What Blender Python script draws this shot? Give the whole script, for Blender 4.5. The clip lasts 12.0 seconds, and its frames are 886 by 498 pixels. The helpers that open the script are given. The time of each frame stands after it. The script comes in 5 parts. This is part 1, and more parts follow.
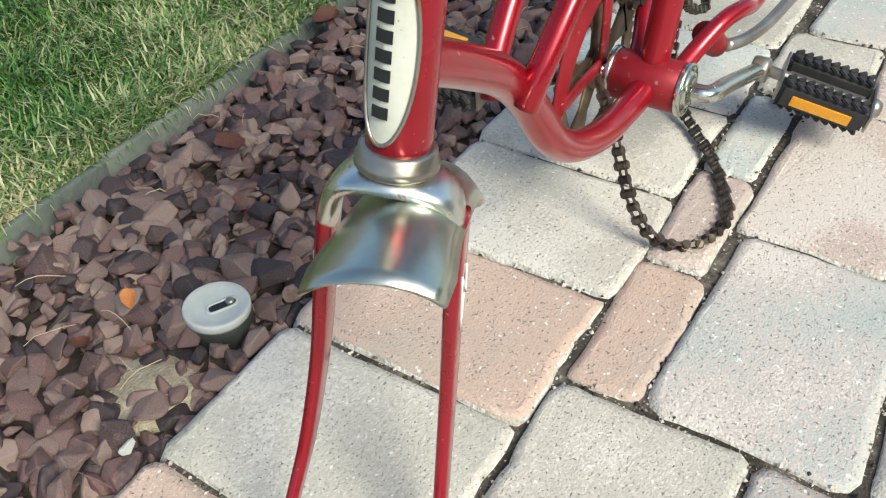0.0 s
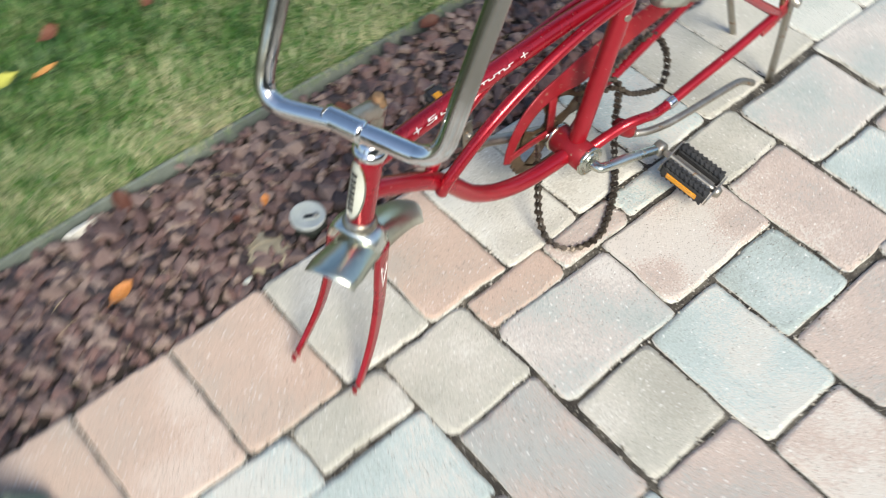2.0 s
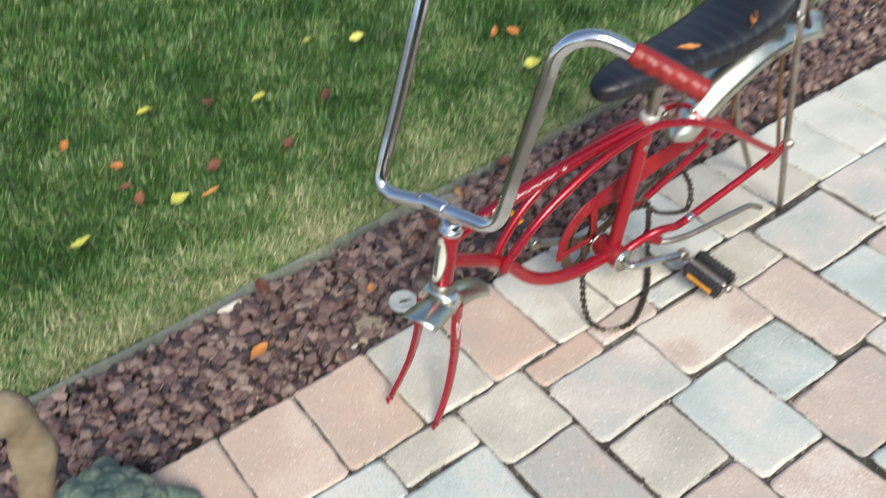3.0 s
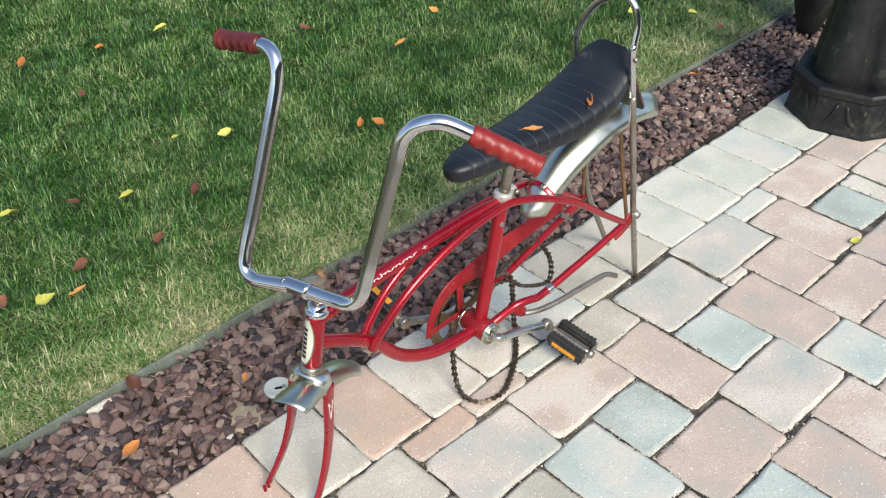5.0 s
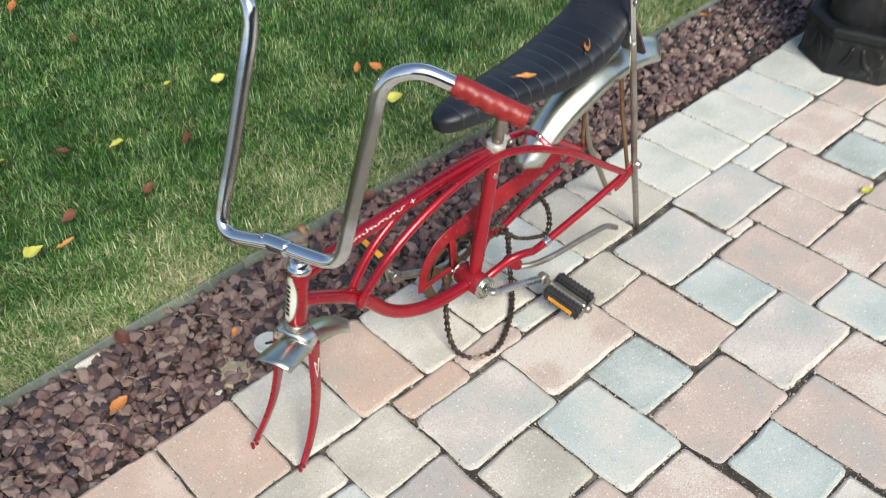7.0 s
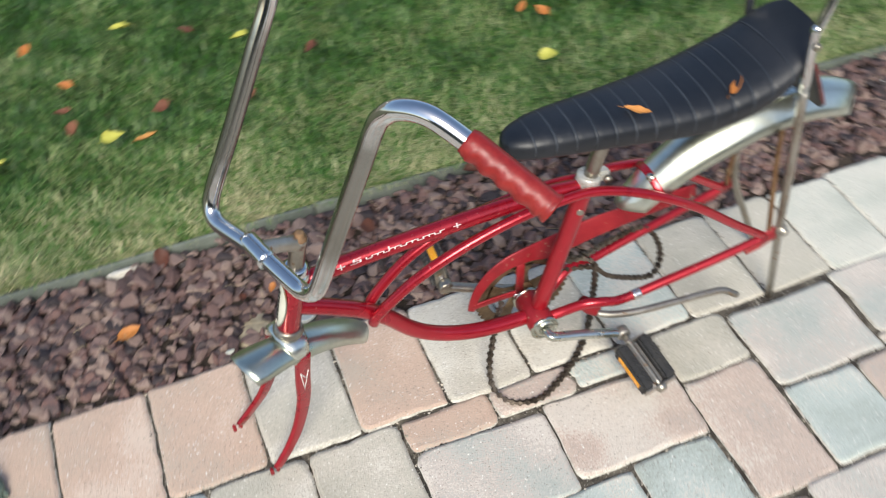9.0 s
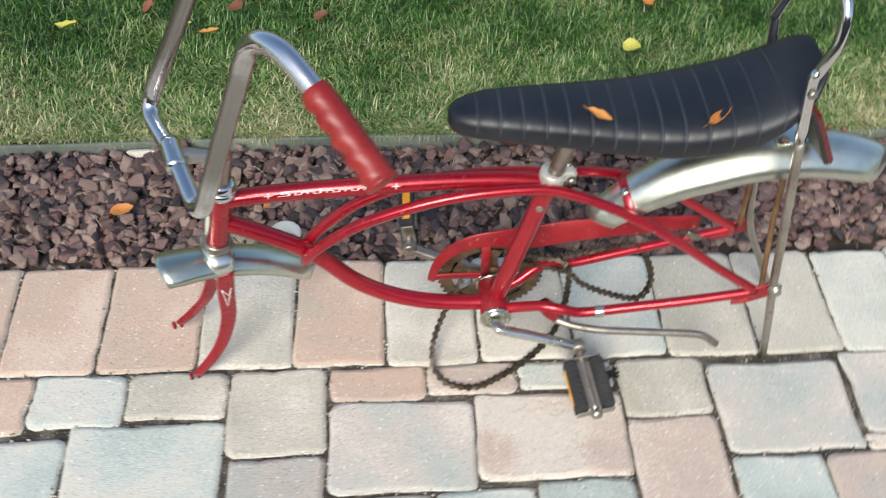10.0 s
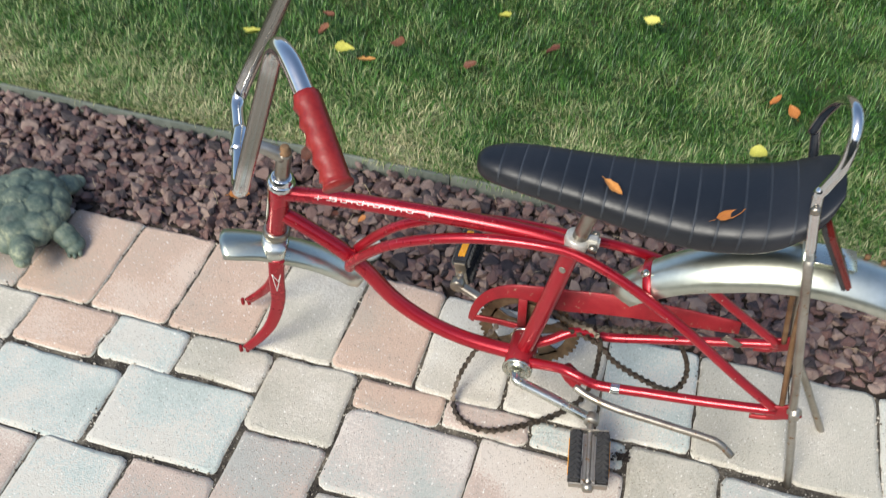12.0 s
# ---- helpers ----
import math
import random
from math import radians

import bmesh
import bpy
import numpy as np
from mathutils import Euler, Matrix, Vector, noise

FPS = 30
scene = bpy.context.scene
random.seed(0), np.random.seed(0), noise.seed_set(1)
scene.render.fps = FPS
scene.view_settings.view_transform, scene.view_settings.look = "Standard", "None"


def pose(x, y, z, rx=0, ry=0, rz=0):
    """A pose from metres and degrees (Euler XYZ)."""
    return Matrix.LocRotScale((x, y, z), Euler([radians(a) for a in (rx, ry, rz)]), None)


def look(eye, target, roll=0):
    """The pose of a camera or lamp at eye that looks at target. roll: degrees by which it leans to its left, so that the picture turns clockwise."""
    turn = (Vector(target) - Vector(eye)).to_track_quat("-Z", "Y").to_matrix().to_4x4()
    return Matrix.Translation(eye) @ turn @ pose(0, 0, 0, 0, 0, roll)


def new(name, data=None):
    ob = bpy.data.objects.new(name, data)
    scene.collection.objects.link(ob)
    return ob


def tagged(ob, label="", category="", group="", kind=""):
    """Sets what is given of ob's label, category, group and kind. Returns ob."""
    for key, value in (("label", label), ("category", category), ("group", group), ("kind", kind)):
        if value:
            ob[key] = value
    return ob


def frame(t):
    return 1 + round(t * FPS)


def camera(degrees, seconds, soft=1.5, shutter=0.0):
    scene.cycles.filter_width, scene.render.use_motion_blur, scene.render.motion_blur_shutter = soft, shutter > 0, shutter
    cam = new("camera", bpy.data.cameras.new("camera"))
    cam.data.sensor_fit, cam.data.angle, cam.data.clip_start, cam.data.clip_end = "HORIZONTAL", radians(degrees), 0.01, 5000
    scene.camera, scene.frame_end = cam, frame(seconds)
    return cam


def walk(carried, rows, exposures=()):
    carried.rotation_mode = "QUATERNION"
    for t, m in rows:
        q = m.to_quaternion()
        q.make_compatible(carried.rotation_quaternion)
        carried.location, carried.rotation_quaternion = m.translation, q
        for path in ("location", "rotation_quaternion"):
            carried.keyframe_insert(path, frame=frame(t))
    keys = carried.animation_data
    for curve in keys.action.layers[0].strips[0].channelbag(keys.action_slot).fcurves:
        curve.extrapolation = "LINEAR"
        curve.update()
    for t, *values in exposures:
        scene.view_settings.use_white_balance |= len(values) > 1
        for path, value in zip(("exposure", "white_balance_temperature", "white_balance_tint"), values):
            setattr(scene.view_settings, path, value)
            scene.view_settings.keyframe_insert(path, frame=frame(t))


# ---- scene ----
cam = camera(51.9, 12.0, soft=1.2, shutter=0.9)
PATH = [
    (0, (-0.049, -0.195, 0.553), (1.18, 0.661, -0.773), -4.1),
    (0.1, (-0.050, -0.196, 0.554), (1.18, 0.661, -0.772), -4.2),
    (0.5, (-0.123, -0.298, 0.652), (0.878, 0.836, -0.656), -11.4),
    (1, (-0.122, -0.328, 0.724), (0.903, 0.716, -0.64), -6.2),
    (1.5, (-0.112, -0.374, 1.014), (0.814, 0.477, -0.541), -5.6),
    (2, (-0.109, -0.564, 1.156), (0.634, 0.359, -0.456), -1.9),
    (2.5, (-0.225, -0.781, 1.32), (0.395, 0.377, -0.188), -6.4),
    (3, (-0.313, -0.89, 1.352), (0.458, 0.369, 0.003), -5.7),
    (3.5, (-0.325, -0.931, 1.349), (0.53, 0.344, 0.067), -6.4),
    (3.7, (-0.309, -0.89, 1.395), (0.614, 0.304, 0.082), -4.7),
    (5.3, (-0.311, -0.968, 1.362), (0.735, 0.239, 0.158), -3.0),
    (5.5, (-0.313, -0.969, 1.359), (0.729, 0.236, 0.15), -2.9),
    (6, (-0.311, -0.966, 1.357), (0.72, 0.229, 0.128), -2.4),
    (6.5, (-0.304, -0.959, 1.352), (0.715, 0.221, 0.101), -2.1),
    (7, (-0.24, -0.946, 1.347), (0.722, 0.223, 0.039), -3.9),
    (7.2, (-0.191, -0.942, 1.341), (0.727, 0.232, 0.007), -4.6),
    (8.8, (0.099, -0.78, 1.314), (0.688, 0.433, -0.164), -0.5),
    (9, (0.164, -0.784, 1.311), (0.651, 0.476, -0.163), -1.0),
    (9.5, (0.351, -0.825, 1.287), (0.54, 0.395, -0.286), 1.0),
    (10, (0.478, -0.814, 1.284), (0.607, 0.459, -0.253), 3.1),
    (10.5, (0.567, -0.778, 1.287), (0.537, 0.476, -0.27), 4.6),
    (11, (0.622, -0.787, 1.299), (0.388, 0.457, -0.25), 4.0),
    (11.5, (0.694, -0.82, 1.305), (0.401, 0.451, -0.211), 3.2),
    (12, (0.744, -0.874, 1.318), (0.406, 0.461, -0.133), 2.3),
]
walk(cam, [(t, look(eye, target, roll)) for t, eye, target, roll in PATH], exposures=[(0, 1.02, 6450, 5), (1.5, 1.07, 6400, 5), (2.5, 1.03, 6450, 9), (3.5, 0.97, 6500, 9), (6, 1.02, 6500, 9), (8, 0.94, 6500, 9), (10, 0.94, 6500, 9), (11, 0.86, 6500, 9), (12, 0.96, 6500, 9)])

# ---- world and light ----
world = bpy.data.worlds.new("world")
scene.world = world
world.use_nodes = True
wn = world.node_tree
sky = wn.nodes.new("ShaderNodeTexSky")
sky.sky_type, sky.sun_disc = "NISHITA", False
sky.sun_elevation, sky.sun_rotation = radians(42), radians(196)
sky.air_density, sky.dust_density = 1.0, 1.6
wn.links.new(sky.outputs[0], wn.nodes["Background"].inputs[0])
wn.nodes["Background"].inputs[1].default_value = 0.105
sun = new("sun", bpy.data.lights.new("sun", "SUN"))
sun.data.energy, sun.data.angle, sun.data.color = 2.2, radians(26), (1.0, 0.96, 0.86)
sun.matrix_world = look((-1.6, -5.4, 5.2), (0.5, 0.2, 0.0))


# ---- materials ----
def material(name, colours, rough=0.6, metal=0.0, scale=8.0, fine=90.0, bump=0.0, bump_scale=60.0, island=0.0, obj=0.0,
             speck=None, speck_scale=120.0, speck_at=0.7, coat=0.0, rough_var=0.1, grain=0.35, pit=None):
    """Principled surface: colour ramp over two scales of noise, optional specks, bump and per-piece variation."""
    m = bpy.data.materials.new(name)
    m.use_nodes = True
    t = m.node_tree
    n, l = t.nodes, t.links
    b = n["Principled BSDF"]
    tc = n.new("ShaderNodeTexCoord")
    big, small = n.new("ShaderNodeTexNoise"), n.new("ShaderNodeTexNoise")
    big.inputs["Scale"].default_value, small.inputs["Scale"].default_value = scale, fine
    big.inputs["Detail"].default_value, small.inputs["Detail"].default_value = 4, 3
    pos = tc.outputs["Object"]
    info = n.new("ShaderNodeObjectInfo")
    if obj:
        off = n.new("ShaderNodeVectorMath")
        off.operation = "MULTIPLY_ADD"
        l.new(info.outputs["Random"], off.inputs[0])
        off.inputs[1].default_value = (7.3, 3.1, 5.7)
        l.new(pos, off.inputs[2])
        pos = off.outputs[0]
    l.new(pos, big.inputs["Vector"])
    l.new(pos, small.inputs["Vector"])
    mix = n.new("ShaderNodeMath")
    mix.operation = "MULTIPLY_ADD"
    l.new(small.outputs[0], mix.inputs[0])
    mix.inputs[1].default_value = grain
    l.new(big.outputs[0], mix.inputs[2])
    value = mix.outputs[0]
    for amount, source in ((island, "island"), (obj, "object")):
        if amount:
            src = n.new("ShaderNodeNewGeometry").outputs["Random Per Island"] if source == "island" else info.outputs["Random"]
            add = n.new("ShaderNodeMath")
            add.operation = "MULTIPLY_ADD"
            l.new(src, add.inputs[0])
            add.inputs[1].default_value = amount
            l.new(value, add.inputs[2])
            sub = n.new("ShaderNodeMath")
            sub.operation = "SUBTRACT"
            l.new(add.outputs[0], sub.inputs[0])
            sub.inputs[1].default_value = amount / 2
            value = sub.outputs[0]
    ramp = n.new("ShaderNodeValToRGB")
    els = ramp.color_ramp.elements
    while len(els) < len(colours):
        els.new(0.5)
    for i, c in enumerate(colours):
        els[i].position = 0.5 + grain / 2 - 0.3 + 0.6 * i / max(1, len(colours) - 1)
        els[i].color = (*c, 1)
    l.new(value, ramp.inputs[0])
    colour = ramp.outputs[0]
    if speck:
        sp = n.new("ShaderNodeTexNoise")
        sp.inputs["Scale"].default_value, sp.inputs["Detail"].default_value = speck_scale, 2
        l.new(pos, sp.inputs["Vector"])
        sr = n.new("ShaderNodeValToRGB")
        sr.color_ramp.elements[0].position, sr.color_ramp.elements[1].position = speck_at - 0.04, speck_at + 0.02
        l.new(sp.outputs[0], sr.inputs[0])
        mx = n.new("ShaderNodeMix")
        mx.data_type = "RGBA"
        l.new(sr.outputs[0], mx.inputs[0])
        l.new(colour, mx.inputs[6])
        mx.inputs[7].default_value = (*speck, 1)
        colour = mx.outputs[2]
        if metal:
            mm = n.new("ShaderNodeMath")
            mm.operation = "MULTIPLY_ADD"
            l.new(sr.outputs[0], mm.inputs[0])
            mm.inputs[1].default_value, mm.inputs[2].default_value = -metal * 0.8, metal
            l.new(mm.outputs[0], b.inputs["Metallic"])
    if pit:
        pn = n.new("ShaderNodeTexNoise")
        pn.inputs["Scale"].default_value, pn.inputs["Detail"].default_value = 400, 2
        l.new(pos, pn.inputs["Vector"])
        pr = n.new("ShaderNodeValToRGB")
        pr.color_ramp.elements[0].position, pr.color_ramp.elements[1].position = 0.285, 0.365
        pr.color_ramp.elements[0].color, pr.color_ramp.elements[1].color = (1, 1, 1, 1), (0, 0, 0, 1)
        l.new(pn.outputs[0], pr.inputs[0])
        px = n.new("ShaderNodeMix")
        px.data_type = "RGBA"
        l.new(pr.outputs[0], px.inputs[0])
        l.new(colour, px.inputs[6])
        px.inputs[7].default_value = (*pit, 1)
        colour = px.outputs[2]
    l.new(colour, b.inputs["Base Color"])
    rr = n.new("ShaderNodeMapRange")
    rr.inputs[1].default_value, rr.inputs[2].default_value = 0.3, 1.0
    rr.inputs[3].default_value, rr.inputs[4].default_value = max(0.02, rough - rough_var), min(1, rough + rough_var)
    l.new(value, rr.inputs[0])
    l.new(rr.outputs[0], b.inputs["Roughness"])
    if not (speck and metal):
        b.inputs["Metallic"].default_value = metal
    b.inputs["Coat Weight"].default_value = coat
    b.inputs["Coat Roughness"].default_value = 0.12
    if bump:
        bn, bt = n.new("ShaderNodeBump"), n.new("ShaderNodeTexNoise")
        bt.inputs["Scale"].default_value, bt.inputs["Detail"].default_value = bump_scale, 5
        l.new(pos, bt.inputs["Vector"])
        l.new(bt.outputs[0], bn.inputs["Height"])
        bn.inputs["Strength"].default_value, bn.inputs["Distance"].default_value = bump, 0.004
        l.new(bn.outputs[0], b.inputs["Normal"])
        if pit:
            dent = n.new("ShaderNodeBump")
            dent.invert = True
            dent.inputs["Strength"].default_value, dent.inputs["Distance"].default_value = 0.7, 0.0015
            l.new(pr.outputs[0], dent.inputs["Height"])
            l.new(bn.outputs[0], dent.inputs["Normal"])
            l.new(dent.outputs[0], b.inputs["Normal"])
    return m


RED = material("red_paint", [(0.25, 0.004, 0.012), (0.34, 0.006, 0.017), (0.42, 0.013, 0.026)], rough=0.29, metal=0.5, scale=5, fine=60,
               speck=(0.42, 0.30, 0.26), speck_scale=170, speck_at=0.76, coat=0.5, bump=0.02, bump_scale=200)
RED_WORN = material("worn_red_paint", [(0.17, 0.008, 0.012), (0.27, 0.011, 0.018), (0.36, 0.025, 0.028)], rough=0.42, metal=0.25, scale=14, fine=90,
                    speck=(0.26, 0.13, 0.09), speck_scale=150, speck_at=0.70, bump=0.06, bump_scale=150)
CHROME = material("chrome", [(0.60, 0.60, 0.58), (0.68, 0.68, 0.67), (0.74, 0.74, 0.74)], rough=0.085, metal=1.0, scale=12, fine=150,
                  speck=(0.30, 0.20, 0.10), speck_scale=160, speck_at=0.76, rough_var=0.06, bump=0.012, bump_scale=60)
AGED = material("aged_chrome", [(0.50, 0.52, 0.42), (0.66, 0.68, 0.60), (0.78, 0.80, 0.75)], rough=0.26, metal=1.0, scale=9, fine=120,
                speck=(0.24, 0.18, 0.11), speck_scale=150, speck_at=0.70, rough_var=0.1, bump=0.06, bump_scale=90)
GUARD = material("dulled_chrome", [(0.44, 0.465, 0.375), (0.60, 0.625, 0.54), (0.78, 0.80, 0.74)], rough=0.33, metal=1.0, scale=6, fine=110, grain=0.25,
                 speck=(0.30, 0.22, 0.12), speck_scale=110, speck_at=0.79, rough_var=0.08, bump=0.012, bump_scale=30)
PALE = material("pale_clamp_metal", [(0.42, 0.41, 0.37), (0.55, 0.54, 0.50), (0.66, 0.65, 0.61)], rough=0.42, metal=0.45, scale=30, fine=200, speck=(0.25, 0.17, 0.10), speck_scale=170, speck_at=0.72, bump=0.05, bump_scale=200)
BRONZE = material("greasy_bronze", [(0.05, 0.032, 0.018), (0.13, 0.085, 0.048), (0.23, 0.165, 0.10)], rough=0.5, metal=0.6, scale=40, fine=220, bump=0.1, bump_scale=220)
STEEL = material("dull_steel", [(0.24, 0.21, 0.17), (0.36, 0.33, 0.28), (0.47, 0.45, 0.41)], rough=0.38, metal=0.9, scale=15, fine=140,
                 speck=(0.20, 0.11, 0.05), speck_scale=90, speck_at=0.68, rough_var=0.15, bump=0.05, bump_scale=160)
RUST = material("rusty_steel", [(0.10, 0.05, 0.025), (0.20, 0.11, 0.055), (0.30, 0.20, 0.11)], rough=0.7, metal=0.5, scale=25, fine=160, bump=0.2, bump_scale=220)
CHAIN = material("chain_steel", [(0.035, 0.027, 0.021), (0.085, 0.066, 0.050), (0.17, 0.14, 0.11)], rough=0.42, metal=0.7, scale=90, fine=400, bump=0.1, obj=0.3)
VINYL = material("black_vinyl", [(0.004, 0.005, 0.008), (0.008, 0.010, 0.014), (0.016, 0.018, 0.024)], rough=0.43, scale=6, fine=120, bump=0.06, bump_scale=350, rough_var=0.12)
SEAM = material("grey_seam", [(0.014, 0.018, 0.024), (0.036, 0.042, 0.052)], rough=0.5, scale=20)
RUBBER = material("black_rubber", [(0.012, 0.012, 0.013), (0.025, 0.025, 0.026), (0.045, 0.043, 0.04)], rough=0.65, scale=30, fine=200, bump=0.15, bump_scale=300)
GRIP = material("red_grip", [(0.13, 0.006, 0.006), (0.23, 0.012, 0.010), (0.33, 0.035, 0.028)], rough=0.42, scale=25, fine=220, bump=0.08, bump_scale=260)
# the same red grip with the far side's shade put into its colour
GRIP_SHADED = material("shaded_grip", [(0.045, 0.006, 0.006), (0.085, 0.010, 0.009), (0.15, 0.02, 0.016)], rough=0.42, scale=25, fine=220, bump=0.08, bump_scale=260)
AMBER = material("amber_reflector", [(0.75, 0.30, 0.01), (0.85, 0.38, 0.015)], rough=0.25, scale=30, bump=0.3, bump_scale=900, coat=0.4)
RED_LENS = material("red_reflector", [(0.07, 0.009, 0.008), (0.13, 0.016, 0.012)], rough=0.3, scale=30, bump=0.2, bump_scale=700)
CREAM = material("cream_badge", [(0.50, 0.50, 0.40), (0.60, 0.60, 0.50), (0.66, 0.66, 0.58)], rough=0.35, scale=30, fine=200, speck=(0.30, 0.22, 0.12), speck_scale=220, speck_at=0.72)
INK = material("black_ink", [(0.01, 0.01, 0.01), (0.025, 0.025, 0.025)], rough=0.5)
DECAL = material("white_decal", [(0.66, 0.64, 0.60), (0.78, 0.77, 0.74)], rough=0.4, scale=60)
PAVING = dict(rough=0.92, scale=8, fine=330, obj=0.30, speck=(0.78, 0.76, 0.70), speck_scale=190, speck_at=0.705, bump=0.40, bump_scale=520, grain=0.80, pit=(0.25, 0.215, 0.175))
PAVER_PINK = material("pink_paver", [(0.395, 0.395, 0.36), (0.485, 0.395, 0.335), (0.56, 0.435, 0.36), (0.615, 0.55, 0.475)], **PAVING)
PAVER_ORANGE = material("terracotta_paver", [(0.455, 0.38, 0.31), (0.515, 0.38, 0.295), (0.57, 0.415, 0.325), (0.615, 0.49, 0.40)], **PAVING)
PAVER_BEIGE = material("beige_paver", [(0.40, 0.375, 0.31), (0.49, 0.462, 0.385), (0.56, 0.512, 0.435), (0.63, 0.595, 0.515)], **PAVING)
PAVER_GREY = material("grey_paver", [(0.34, 0.365, 0.325), (0.42, 0.466, 0.427), (0.495, 0.548, 0.512), (0.58, 0.555, 0.49)], **PAVING)
PAVER_PALE = material("pale_paver", [(0.39, 0.40, 0.345), (0.465, 0.475, 0.415), (0.535, 0.545, 0.475), (0.60, 0.585, 0.51)], **PAVING)
PAVER_MIX = material("mixed_paver", [(0.38, 0.41, 0.375), (0.475, 0.475, 0.43), (0.55, 0.468, 0.41), (0.62, 0.57, 0.505)], **PAVING)
ARRIS = material("worn_arris", [(0.36, 0.33, 0.27), (0.56, 0.525, 0.45), (0.68, 0.655, 0.575)], rough=0.95, scale=45, fine=260, bump=0.9, bump_scale=300, grain=0.8, obj=0.2)
GRIT = material("joint_grit", [(0.03, 0.024, 0.018), (0.20, 0.17, 0.13), (0.56, 0.51, 0.43)], rough=1.0, scale=30, fine=200, island=0.9)
JOINT = material("joint_sand", [(0.010, 0.008, 0.006), (0.045, 0.037, 0.028), (0.20, 0.175, 0.135)], rough=1.0, scale=22, fine=240, speck=(0.42, 0.39, 0.33), speck_scale=300, speck_at=0.68, bump=0.8, bump_scale=260)
SOIL = material("soil", [(0.010, 0.007, 0.005), (0.026, 0.018, 0.013), (0.07, 0.053, 0.039)], rough=1.0, scale=14, fine=200, bump=0.8, bump_scale=120)
STONE = material("lava_stone", [(0.030, 0.022, 0.023), (0.070, 0.047, 0.047), (0.148, 0.079, 0.066), (0.134, 0.089, 0.084), (0.176, 0.116, 0.098), (0.245, 0.178, 0.148)], rough=0.75, scale=30, fine=230, obj=0.75, bump=0.35, bump_scale=190)
STONES = material("lava_stones", [(0.030, 0.022, 0.023), (0.070, 0.047, 0.047), (0.148, 0.079, 0.066), (0.134, 0.089, 0.084), (0.176, 0.116, 0.098), (0.245, 0.178, 0.148)], rough=0.75, scale=30, fine=230, island=0.75, bump=0.35, bump_scale=190)
BOARD = material("weathered_edging", [(0.065, 0.080, 0.066), (0.122, 0.140, 0.117), (0.20, 0.22, 0.185)], rough=0.85, scale=10, fine=120, bump=0.3, bump_scale=150)
SAND = material("pale_sand", [(0.22, 0.18, 0.12), (0.36, 0.31, 0.22), (0.52, 0.47, 0.36)], rough=1.0, scale=60, fine=400, bump=0.8, bump_scale=400)
TURF = material("turf_soil", [(0.04, 0.04, 0.018), (0.075, 0.078, 0.032), (0.15, 0.13, 0.07)], rough=1.0, scale=6, fine=90, bump=0.5)
IRON = material("black_iron", [(0.002, 0.002, 0.003), (0.004, 0.004, 0.005), (0.009, 0.010, 0.009), (0.030, 0.032, 0.026)], rough=0.5, metal=0.0, scale=11, fine=70, grain=0.6,
                speck=(0.10, 0.085, 0.045), speck_scale=38, speck_at=0.74, bump=0.5, bump_scale=36)
VERDIGRIS = material("verdigris_stone", [(0.030, 0.050, 0.042), (0.082, 0.120, 0.098), (0.15, 0.185, 0.135), (0.27, 0.295, 0.20)], rough=0.55, scale=26, fine=120, grain=0.6, bump=0.22, bump_scale=140)
BARK = material("driftwood", [(0.085, 0.062, 0.036), (0.17, 0.13, 0.08), (0.27, 0.225, 0.15)], rough=0.9, scale=12, fine=80, bump=0.6, bump_scale=40)
CAP = material("white_plastic", [(0.36, 0.38, 0.34), (0.46, 0.48, 0.44), (0.54, 0.55, 0.52)], rough=0.5, scale=30, fine=200)
DARK = material("dark_plastic", [(0.02, 0.026, 0.022), (0.045, 0.05, 0.04)], rough=0.6, scale=40, bump=0.2)
LEAF_Y = material("yellow_leaf", [(0.34, 0.33, 0.05), (0.52, 0.50, 0.09), (0.62, 0.56, 0.16)], rough=0.6, scale=40, fine=200, obj=0.3, bump=0.2)
LEAF_O = material("orange_leaf", [(0.26, 0.08, 0.02), (0.48, 0.18, 0.035), (0.60, 0.33, 0.10)], rough=0.6, scale=40, fine=200, obj=0.3, bump=0.2)
LEAF_R = material("brown_leaf", [(0.05, 0.018, 0.010), (0.13, 0.040, 0.018), (0.26, 0.12, 0.06)], rough=0.6, scale=40, fine=200, obj=0.3, bump=0.2)
STRAW = material("straw", [(0.38, 0.29, 0.16), (0.56, 0.47, 0.30)], rough=0.8, scale=40)


